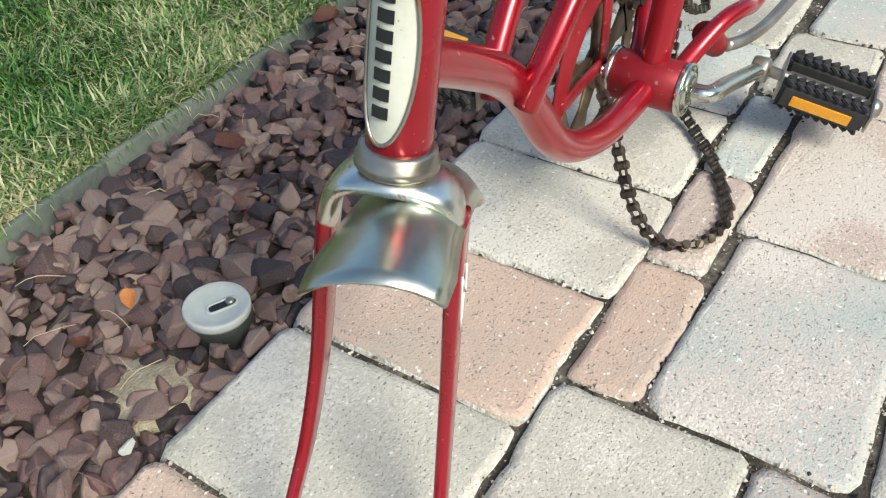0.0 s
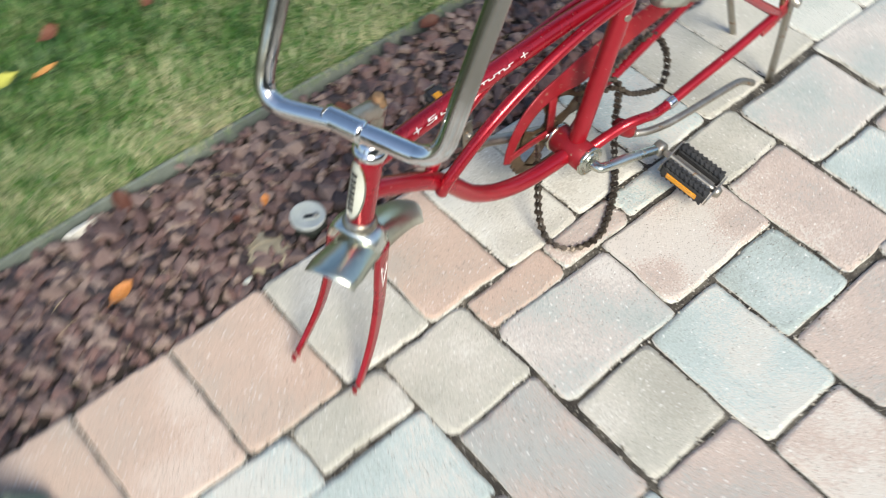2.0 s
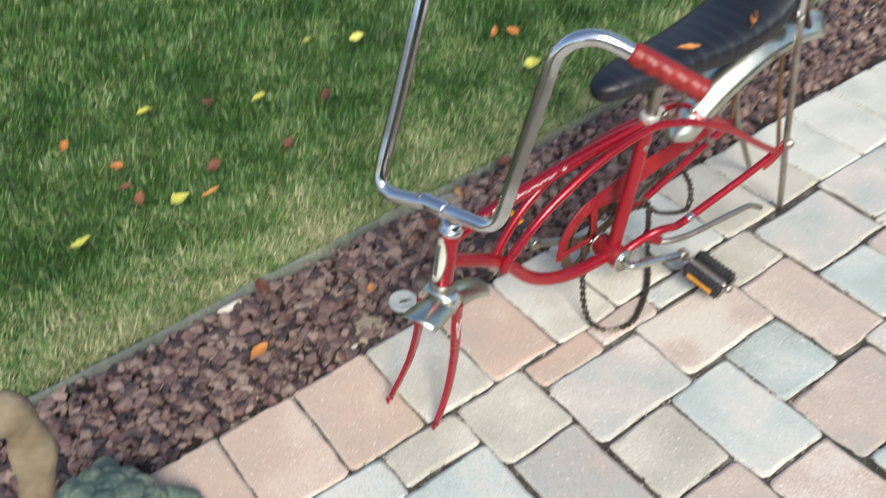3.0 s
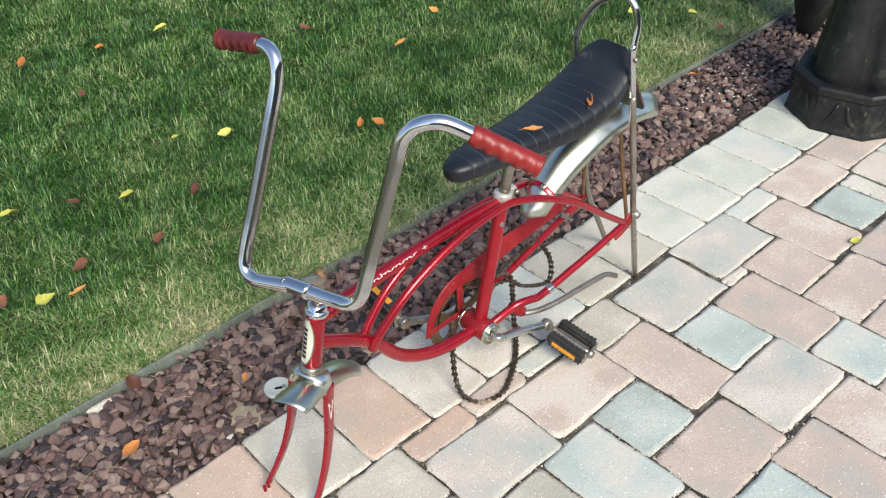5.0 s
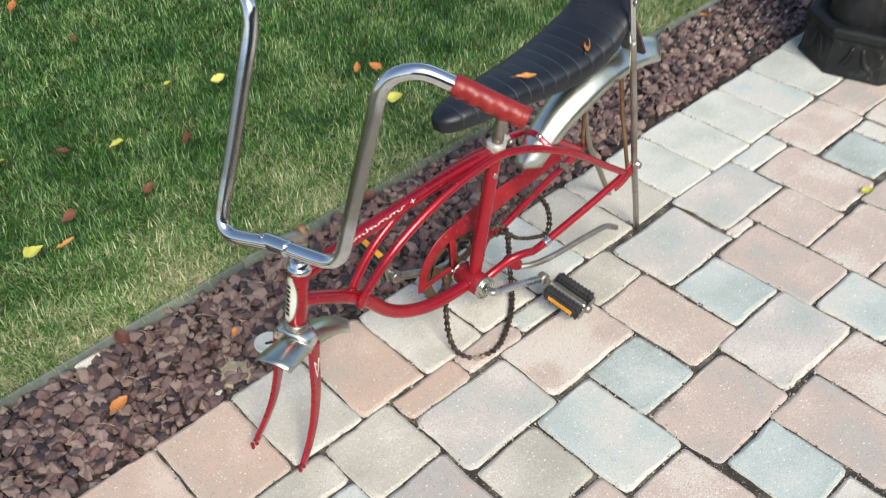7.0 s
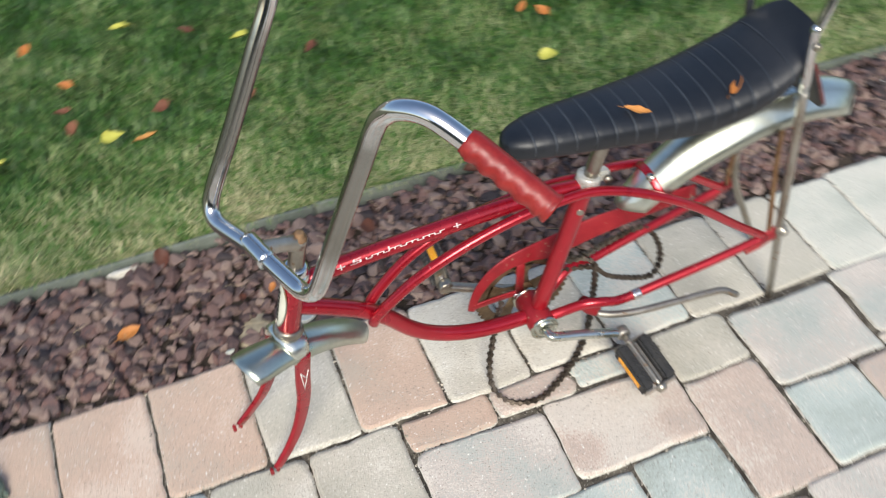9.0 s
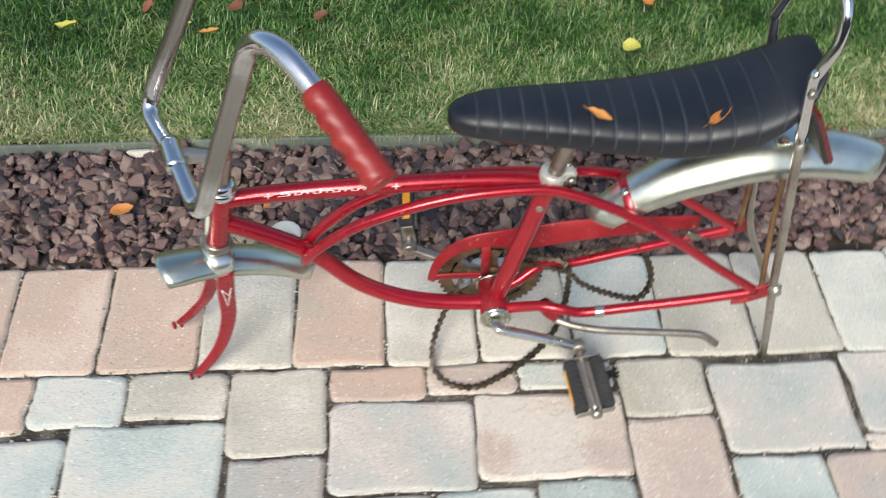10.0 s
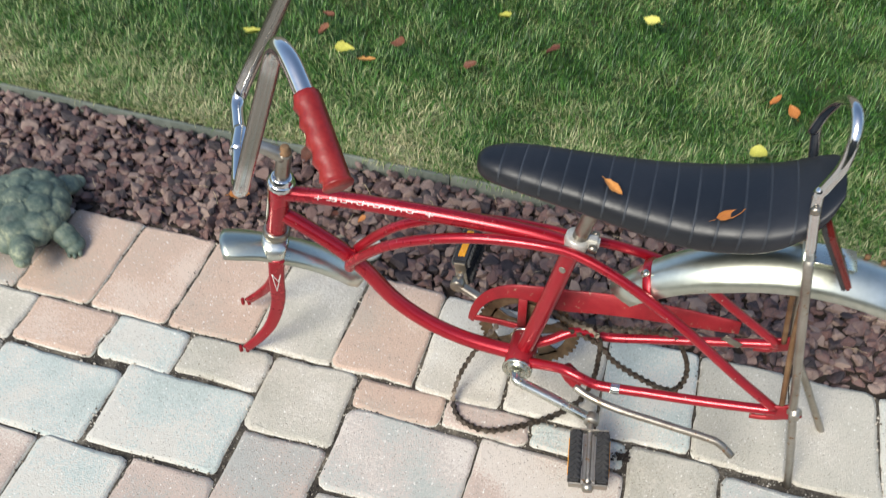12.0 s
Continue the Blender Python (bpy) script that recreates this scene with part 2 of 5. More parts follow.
def grass_material():
    """Blade green to straw, drier along the edging and in patches."""
    m = bpy.data.materials.new("grass_blades")
    m.use_nodes = True
    n, l = m.node_tree.nodes, m.node_tree.links
    b = n["Principled BSDF"]
    geo, tc = n.new("ShaderNodeNewGeometry"), n.new("ShaderNodeTexCoord")
    noise_a = n.new("ShaderNodeTexNoise")
    noise_a.inputs["Scale"].default_value, noise_a.inputs["Detail"].default_value = 5.5, 5
    l.new(tc.outputs["Object"], noise_a.inputs["Vector"])
    sep = n.new("ShaderNodeSeparateXYZ")
    l.new(tc.outputs["Object"], sep.inputs[0])
    dry = n.new("ShaderNodeMapRange")
    dry.inputs[1].default_value, dry.inputs[2].default_value = 0.55, 0.93
    dry.inputs[3].default_value, dry.inputs[4].default_value = 0.14, -0.25
    l.new(sep.outputs["Y"], dry.inputs[0])
    a1 = n.new("ShaderNodeMath")
    l.new(noise_a.outputs[0], a1.inputs[0])
    l.new(dry.outputs[0], a1.inputs[1])
    a2 = n.new("ShaderNodeMath")
    a2.operation = "MULTIPLY_ADD"
    l.new(geo.outputs["Random Per Island"], a2.inputs[0])
    a2.inputs[1].default_value = 0.72
    l.new(a1.outputs[0], a2.inputs[2])
    ramp = n.new("ShaderNodeValToRGB")
    for i, (p, c) in enumerate(((0.42, (0.014, 0.050, 0.005)), (0.72, (0.052, 0.155, 0.016)), (0.98, (0.165, 0.365, 0.052)), (1.26, (0.26, 0.40, 0.115)), (1.44, (0.56, 0.49, 0.29)))):
        if i > 1:
            ramp.color_ramp.elements.new(0.5)
        ramp.color_ramp.elements[i].position, ramp.color_ramp.elements[i].color = p / 1.5, (*c, 1)
    sc = n.new("ShaderNodeMath")
    sc.operation = "DIVIDE"
    l.new(a2.outputs[0], sc.inputs[0])
    sc.inputs[1].default_value = 1.5
    l.new(sc.outputs[0], ramp.inputs[0])
    l.new(ramp.outputs[0], b.inputs["Base Color"])
    b.inputs["Roughness"].default_value = 0.5
    return m


GRASS = grass_material()


def bar_chrome():
    """Chrome shiny on the bends, hazy and brown-grey along the uprights, where dark reflections are put into the
    colour.
    """
    m = material("handlebar_chrome", [(0.62, 0.62, 0.60), (0.70, 0.70, 0.69), (0.76, 0.76, 0.76)], rough=0.07, metal=1.0, scale=12, fine=150, rough_var=0.04, bump=0.012, bump_scale=60)
    n, l = m.node_tree.nodes, m.node_tree.links
    b = n["Principled BSDF"]
    tc, sep = n.new("ShaderNodeTexCoord"), n.new("ShaderNodeSeparateXYZ")
    l.new(tc.outputs["Object"], sep.inputs[0])
    streak = n.new("ShaderNodeTexNoise")
    streak.inputs["Scale"].default_value, streak.inputs["Detail"].default_value = 38, 5
    l.new(tc.outputs["Object"], streak.inputs["Vector"])
    shift = n.new("ShaderNodeMath")
    shift.operation = "MULTIPLY_ADD"
    l.new(streak.outputs[0], shift.inputs[0])
    shift.inputs[1].default_value = 0.09
    l.new(sep.outputs["Z"], shift.inputs[2])
    ramp = n.new("ShaderNodeValToRGB")
    for i, (p, v) in enumerate(((0.555, 0.0), (0.63, 1.0), (0.745, 0.9), (0.80, 0.0))):
        if i > 1:
            ramp.color_ramp.elements.new(0.9)
        ramp.color_ramp.elements[i].position, ramp.color_ramp.elements[i].color = p, (v, v, v, 1)
    l.new(shift.outputs[0], ramp.inputs[0])
    # this base colour is haze plus the dark surroundings the uprights would mirror
    for socket, dull in (("Base Color", (0.30, 0.29, 0.26, 1)), ("Roughness", 0.24)):
        mix = n.new("ShaderNodeMix")
        mix.data_type = "RGBA" if socket == "Base Color" else "FLOAT"
        k = 6 if socket == "Base Color" else 2
        l.new(ramp.outputs[0], mix.inputs[0])
        l.new(b.inputs[socket].links[0].from_socket, mix.inputs[k])
        mix.inputs[k + 1].default_value = dull
        l.new(mix.outputs[2 if socket == "Base Color" else 0], b.inputs[socket])
    return m


BAR = bar_chrome()


# ---- building helpers ----
def mesh_of(name, verts, faces, smooth=True):
    me = bpy.data.meshes.new(name)
    me.from_pydata([tuple(v) for v in verts], [], [tuple(f) for f in faces])
    me.validate()
    if smooth:
        me.polygons.foreach_set("use_smooth", [True] * len(me.polygons))
    me.update()
    return me


def thing(name, at, label, category, group="", kind=""):
    """An Empty at the base of a thing made of parts."""
    ob = new(name)
    ob.empty_display_size = 0.05
    ob.location = at
    return tagged(ob, label, category, group, kind)


def part(name, me, mat, parent, label="", m=None):
    """One mesh under a thing or a part; mesh coordinates are those of the world unless a pose m is given."""
    ob = new(name, me)
    if not me.materials:
        me.materials.append(mat)
    ob.parent = parent
    if parent.parent is None:
        ob.matrix_parent_inverse = Matrix.Translation(-parent.location)
    if m is not None:
        ob.matrix_basis = m
    return tagged(ob, label)


def spline(points, per=8):
    """A smooth line through the points (Catmull-Rom)."""
    p = np.array(points, float)
    p = np.vstack([2 * p[0] - p[1], p, 2 * p[-1] - p[-2]])
    out = []
    for i in range(1, len(p) - 2):
        for s in np.arange(per) / per:
            a, b, c, d = p[i - 1], p[i], p[i + 1], p[i + 2]
            out.append(0.5 * (2 * b + (c - a) * s + (2 * a - 5 * b + 4 * c - d) * s**2 + (3 * b - a - 3 * c + d) * s**3))
    return np.array(out + [p[-2]])


def frames(path, ref=(0, 0, 1)):
    """Tangent, side and up along a path, carried without twist."""
    t = np.gradient(path, axis=0)
    t /= np.linalg.norm(t, axis=1)[:, None]
    up = np.array(ref, float)
    ups, sides = [], []
    for k in t:
        up = up - k * (up @ k)
        up /= np.linalg.norm(up)
        ups.append(up.copy())
        sides.append(np.cross(k, up))
    return t, np.array(sides), np.array(ups)


def sweep(name, path, section, ref=(0, 0, 1), caps=True, smooth=True):
    """Sweep a closed section; section is (n, 2) points (side, up), or a list of one for each path point."""
    path = np.array(path, float)
    _, sides, ups = frames(path, ref)
    sec = np.array(section, float)
    if sec.ndim == 2:
        sec = np.repeat(sec[None], len(path), 0)
    k = sec.shape[1]
    v = path[:, None] + sec[:, :, :1] * sides[:, None] + sec[:, :, 1:] * ups[:, None]
    faces = [(i * k + j, i * k + (j + 1) % k, (i + 1) * k + (j + 1) % k, (i + 1) * k + j) for i in range(len(path) - 1) for j in range(k)]
    if caps:
        faces += [tuple(range(k))[::-1], tuple((len(path) - 1) * k + j for j in range(k))]
    return mesh_of(name, v.reshape(-1, 3), faces, smooth)


def ring(radius, n=14, squash=1.0):
    a = np.arange(n) * 2 * np.pi / n
    return np.stack([radius * np.cos(a), radius * squash * np.sin(a)], 1)


def rounded(w, h, r, n=3):
    """A rounded rectangle as a section."""
    out = []
    for cx, cy, a0 in ((w / 2 - r, h / 2 - r, 0), (r - w / 2, h / 2 - r, 90), (r - w / 2, r - h / 2, 180), (w / 2 - r, r - h / 2, 270)):
        out += [(cx + r * math.cos(radians(a0 + 90 * i / n)), cy + r * math.sin(radians(a0 + 90 * i / n))) for i in range(n + 1)]
    return np.array(out)


def tube(name, points, radius, per=8, n=14, ref=(0, 0, 1)):
    """A round tube; radius may be a list, one for each point."""
    path = spline(points, per)
    if np.ndim(radius):
        radius = np.interp(np.linspace(0, 1, len(path)), np.linspace(0, 1, len(radius)), radius)
        return sweep(name, path, [ring(r, n) for r in radius], ref)
    return sweep(name, path, ring(radius, n), ref)


def lathe(name, base, axis, profile, n=28, smooth=True):
    """Turn a profile of (radius, height) about an axis from base."""
    q = Vector(axis).to_track_quat("Z", "Y").to_matrix()
    verts, faces = [], []
    for r, h in profile:
        for j in range(n):
            a = 2 * math.pi * j / n
            verts.append(Vector(base) + q @ Vector((r * math.cos(a), r * math.sin(a), h)))
    for i in range(len(profile) - 1):
        faces += [(i * n + j, i * n + (j + 1) % n, (i + 1) * n + (j + 1) % n, (i + 1) * n + j) for j in range(n)]
    faces += [tuple(range(n))[::-1], tuple((len(profile) - 1) * n + j for j in range(n))]
    return mesh_of(name, verts, faces, smooth)


def block(name, centre, size, bevel=0.003, turn=None):
    """A bevelled block, turned by a 3 x 3 matrix about its centre."""
    bm = bmesh.new()
    bmesh.ops.create_cube(bm, size=1.0)
    bmesh.ops.scale(bm, vec=size, verts=bm.verts)
    bmesh.ops.bevel(bm, geom=bm.edges[:], offset=bevel, segments=2, affect="EDGES")
    m = (turn.to_4x4() if turn else Matrix.Identity(4))
    bmesh.ops.transform(bm, matrix=Matrix.Translation(centre) @ m, verts=bm.verts)
    me = bpy.data.meshes.new(name)
    bm.to_mesh(me)
    bm.free()
    return me


# ---- the ground ----
def sheet(name, x0, x1, y0, y1, z, mat, label, category, nx=1, ny=1, rough=0.0):
    """A sheet of ground, gently uneven."""
    verts = [(x0 + (x1 - x0) * i / nx, y0 + (y1 - y0) * j / ny, z + (rough * noise.noise((i * 0.7, j * 0.7, z)) if 0 < i < nx and 0 < j < ny else 0)) for j in range(ny + 1) for i in range(nx + 1)]
    faces = [(j * (nx + 1) + i, j * (nx + 1) + i + 1, (j + 1) * (nx + 1) + i + 1, (j + 1) * (nx + 1) + i) for j in range(ny) for i in range(nx)]
    ob = new(name, mesh_of(name, verts, faces))
    ob.data.materials.append(mat)
    return tagged(ob, label, category, kind="structure")


EDGE_Y = 0.531          # middle of the edging board
GRAVEL_Y = (0.228, 0.524)
sheet("ground", -300, 300, -300, 300, -0.075, TURF, "dark earth under paving, gravel and lawn", "ground")
sheet("lawn_soil", -2.6, 5.2, 0.538, 4.6, 0.010, TURF, "dark thatch and soil between the grass blades", "ground", 60, 30, 0.003)
sheet("gravel_soil", -2.6, 5.2, 0.2, 0.527, -0.016, SOIL, "dark brown soil under the crushed stone border", "ground", 90, 6, 0.008)
pavement = sheet("pavement", -3.0, 5.5, -3.2, 0.222, -0.0056, JOINT, "tumbled concrete pavers in pink, beige and grey with sandy dark joints", "pavement", 120, 50, 0.003)

# pavers: x0, x1, y0, y1 and tint, course by course from the border outwards
STRIP = [(-.41, -.255, -.105, 0, "b"), (-.25, -.09, -.10, 0, "o"), (-.085, .058, -.092, 0, "g"), (.064, .22, -.082, 0, "b"), (.226, .379, -.152, 0, "b"),
         (.386, .54, -.062, 0, "o"), (.546, .69, -.054, 0, "p"), (.696, .852, -.05, 0, "g"), (.862, 1.005, -.105, 0, "b"), (1.014, 1.236, -.176, -.014, "m"),
         (1.25, 1.476, -.148, 0, "m"), (1.482, 1.636, -.062, 0, "g"), (1.646, 1.878, -.134, 0, "p"), (1.885, 2.12, -.125, 0, "p")]
SECOND = [(-.25, -.018, -.262, -.112, "g"), (-.012, .222, -.25, -.092, "g"), (.386, .612, -.22, -.067, "m"), (.618, .855, -.206, -.06, "p"), (.862, 1.005, -.345, -.111, "p"),
          (1.014, 1.158, -.338, -.185, "g"), (1.165, 1.318, -.41, -.185, "p"), (1.488, 1.636, -.296, -.07, "p"), (1.65, 1.8, -.286, -.145, "g")]
THIRD = [(.234, .378, -.376, -.158, "p"), (.39, .54, -.375, -.228, "b"), (.546, .698, -.44, -.2225, "g"), (.704, .852, -.355, -.212, "g"), (-.08, .076, -.412, -.264, "g"),
         (.082, .228, -.40, -.258, "p"), (.706, .93, -.513, -.362, "p"), (.938, 1.164, -.502, -.346, "m"), (1.326, 1.482, -.305, -.156, "p")]
FOURTH = [(.384, .54, -.535, -.383, "p"), (.72, .856, -.672, -.52, "g"), (.862, 1.01, -.735, -.514, "p"), (1.016, 1.166, -.66, -.508, "p"), (1.174, 1.318, -.56, -.417, "g"), (-.242, -.086, -.49, -.27, "p")]
SOLDIER_X = [0.002, 0.166, 0.323, 0.477, 0.634, 0.795, 0.957, 1.115, 1.265, 1.415, 1.575, 1.737, 1.888, 2.05]
SOLDIER_TINT = "obobbgbbeeege"

rng = random.Random(5)
pavers = [(a, b, 0.006, 0.226, t) for a, b, t in zip(SOLDIER_X, SOLDIER_X[1:], SOLDIER_TINT)]
pavers = [(a + 0.003, b - 0.003, c + rng.uniform(-.003, .003), d + rng.uniform(-.004, .004), t) for a, b, c, d, t in pavers]
x = SOLDIER_X[0]
while x > -2.6:
    pavers.append((x - 0.155, x - 0.003, 0.006, 0.226, "oopob"[int(-x * 7) % 5]))
    x -= 0.158
x = SOLDIER_X[-1]
while x < 4.9:
    pavers.append((x + 0.003, x + 0.155, 0.006, 0.226, "ebepe"[int(x * 7) % 5]))
    x += 0.158
fixed = STRIP + SECOND + THIRD + FOURTH
pavers += fixed
CX, CY, OX = 0.0785, 0.0375, -0.012
taken = set()
fills = []
I0, I1, J1 = -34, 64, 70


def covered(i, j):
    px, py = OX + CX * (i + 0.5), -CY * (j + 0.5)
    return any(a - .006 < px < b + .006 and c - .006 < py < d + .006 for a, b, c, d, _ in fixed)


for i in range(I0, I1):
    for j in range(J1):
        if covered(i, j):
            taken.add((i, j))
for j in range(J1):
    for i in range(I0, I1):
        if (i, j) in taken:
            continue
        sizes = [(2, 4), (3, 4), (2, 6), (2, 4), (3, 4)]
        rng.shuffle(sizes)
        for w, h in sizes + [(2, 3), (1, 4), (2, 2), (1, 3), (1, 2), (2, 1), (1, 1)]:
            cells = {(i + u, j + v) for u in range(w) for v in range(h)}
            if not cells & taken and i + w <= I1:
                break
        taken |= cells
        a, b, c, d = OX + CX * i + .003, OX + CX * (i + w) - .003, -CY * (j + h) + .003, -CY * j - .003
        for e in fixed:
            ox, oy = min(b, e[1]) - max(a, e[0]), min(d, e[3]) - max(c, e[2])
            if ox > -.005 and oy > -.005:
                if ox < oy:
                    a, b = (e[1] + .006, b) if a + b > e[0] + e[1] else (a, e[0] - .006)
                else:
                    c, d = (e[3] + .006, d) if c + d > e[2] + e[3] else (c, e[2] - .006)
        if b - a > .02 and d - c > .02:
            fills.append([a, b, c, d, rng.choice("ppgbgpm")])

# close the gaps that the uneven courses leave: each filler grows until it meets its neighbours
everything = [list(p) for p in pavers] + fills
for p in fills:
    if p[1] < -1.0 or p[0] > 2.6 or p[3] < -1.4:
        continue
    for side, sign in ((0, -1), (1, 1), (2, -1), (3, 1)):
        for _ in range(6):
            q = list(p[:4])
            q[side] += sign * .005
            if q[3] > 0.002 or any(o is not p and q[0] < o[1] + .005 and q[1] > o[0] - .005 and q[2] < o[3] + .005 and q[3] > o[2] - .005 for o in everything):
                break
            p[side] = q[side]
pavers += [tuple(p) for p in fills]


def paver_geometry(a, b, c, d, r, steps=4):
    """A tumbled paver: knocked corners, worn arris, wavering outline; local to its middle."""
    w, h = b - a + .0110, d - c + .0110
    corner = [r.uniform(.009, .020) for _ in range(4)]
    wob = [r.uniform(0, 6.3) for _ in range(4)]
    out = []
    for s, (ux, uy, nx, ny, long, deep) in enumerate(((0, 1, 1, 0, h, w), (-1, 0, 0, 1, w, h), (0, -1, -1, 0, h, w), (1, 0, 0, -1, w, h))):
        k0, k1 = corner[s - 1], corner[s]
        for f in [q / steps for q in range(steps + 1)]:
            u = -long / 2 + k0 + (long - k0 - k1) * f
            v = deep / 2 - (.0008 + .0012 * math.sin(wob[s] + 4.2 * f)) - r.uniform(0, .0007) - (.0026 * r.random() ** 10) - (.0005 if 0 < f < 1 else 0)
            out.append((ux * u + nx * v, uy * u + ny * v))
        u, v = long / 2 - .3 * k1, deep / 2 - .3 * k1
        out.append((ux * u + nx * v, uy * u + ny * v))
    n = len(out)
    soft = r.uniform(0, 6.3)
    wear = [.0102 + .0026 * math.sin(soft + 7 * math.pi * q / n) + r.uniform(-.0012, .0012) for q in range(n)]
    verts = []
    for k, z in ((1.0, 0.0), (.34, -.0022), (0, -.013)):
        verts += [(px - math.copysign(min(k * q, abs(px)), px) * (1 if abs(px) > w / 2 - .012 else .4), py - math.copysign(min(k * q, abs(py)), py) * (1 if abs(py) > h / 2 - .012 else .4), z if k < 1 else r.uniform(-.0007, .0002)) for (px, py), q in zip(out, wear)]
    faces = [tuple(range(n))] + [(k * n + j, (k + 1) * n + j, (k + 1) * n + (j + 1) % n, k * n + (j + 1) % n) for k in range(2) for j in range(n)]
    return verts, faces, n


PAVER_MATS = {"p": PAVER_PINK, "o": PAVER_ORANGE, "b": PAVER_BEIGE, "g": PAVER_GREY, "m": PAVER_MIX, "e": PAVER_PALE}


def lay_pavers():
    """The pavers along the border singly, the rest joined by tint."""
    r = random.Random(11)
    ranked = sorted(pavers, key=lambda p: max(abs((p[0] + p[1]) / 2 - 0.75) / 1.6, abs((p[2] + p[3]) / 2 + 0.2) / 0.75))
    rest = {t: ([], []) for t in PAVER_MATS}
    for k, (a, b, c, d, t) in enumerate(ranked):
        verts, faces, n = paver_geometry(a, b, c, d, r, 10 if k < 70 else 4)
        mx, my, dz = (a + b) / 2, (c + d) / 2, r.uniform(-.0025, .0012)
        if k < 280:
            me = mesh_of("paver", verts, faces)
            me.materials.append(PAVER_MATS[t])
            me.materials.append(ARRIS)
            me.polygons.foreach_set("material_index", [1 if k2 > n else 0 for k2 in range(len(faces))])
            me.polygons[0].use_smooth = False
            part("paver", me, PAVER_MATS[t], pavement, m=pose(mx, my, dz, r.uniform(-.5, .5), r.uniform(-.5, .5), r.uniform(-.5, .5)))
        else:
            vs, fs = rest[t]
            o = len(vs)
            vs += [(x + mx, y + my, z + dz) for x, y, z in verts]
            fs += [tuple(o + q for q in f) for f in faces]
    # loose grit and crumbs in the joints
    gv, gf = [], []
    for a, b, c, d, t in ranked[:260]:
        for _ in range(int(230 * (b - a + d - c))):
            side = r.random() < (b - a) / (b - a + d - c)
            px, py = (r.uniform(a, b), r.choice((c, d)) + r.gauss(0, .0022)) if side else (r.choice((a, b)) + r.gauss(0, .0022), r.uniform(c, d))
            if py > .222:
                continue
            q, o, z = r.choice((.0008, .0012, .0017, .0022, .0030)), len(gv), r.uniform(-.0060, -.002)
            gv += [(px + q * r.uniform(.6, 1.2), py, z), (px, py + q * r.uniform(.6, 1.2), z), (px - q * r.uniform(.6, 1.2), py, z), (px, py - q * r.uniform(.6, 1.2), z), (px, py, z + q), (px, py, z - q)]
            gf += [(o, o + 1, o + 4), (o + 1, o + 2, o + 4), (o + 2, o + 3, o + 4), (o + 3, o, o + 4)]
    tagged(part("grit", mesh_of("grit", gv, gf, smooth=False), GRIT, pavement), kind="stuff")
    for t, (vs, fs) in rest.items():
        tagged(part("pavers", mesh_of("pavers", vs, fs), PAVER_MATS[t], pavement), kind="stuff")


def reflection_wall(name, x0, x1, y, height, mat, label):
    """A plain wall with a coping, added out of view to darken reflections."""
    wall = block(name, ((x0 + x1) / 2, y, height / 2 - .08), (x1 - x0, .2, height), .01)
    ob = new(name, wall)
    ob.data.materials.append(mat)
    tagged(ob, label, "wall", kind="structure")


# invented walls, never in view: they give the chrome a dark horizon to mirror
WALL = material("reflected_wall", [(0.10, 0.09, 0.075), (0.16, 0.145, 0.12), (0.22, 0.20, 0.17)], rough=0.9, scale=1.5, fine=14, bump=0.2, bump_scale=30)
reflection_wall("unseen_wall_south", -9, 11, -7.0, 3.4, WALL, "plain brown wall added out of view beyond the paving, for dark reflections")
reflection_wall("unseen_wall_north", -9, 11, 9.5, 3.4, WALL, "plain brown wall added out of view beyond the lawn, for dark reflections")


# ---- edging board ----
def edging():
    """Weathered bender board between lawn and stone, in three lengths that overlap at splices."""
    board = thing("edging_board", (0.5, EDGE_Y, -0.05), "weathered grey composite edging board between lawn and stone", "edging", kind="structure")
    for x0, x1, dy in ((-2.6, 0.395, 0.0), (0.398, 1.9, 0.004), (1.903, 5.2, 0.001)):
        pts = [(x, EDGE_Y + dy + 0.004 * math.sin(x * 2.1) + 0.002 * math.sin(x * 7), -0.0272 + 0.0015 * math.sin(x * 5)) for x in np.linspace(x0, x1, int((x1 - x0) / 0.08))]
        part("board", sweep("board", pts, rounded(0.0095, 0.085, 0.003, 2)), BOARD, board)
    return board


edging()


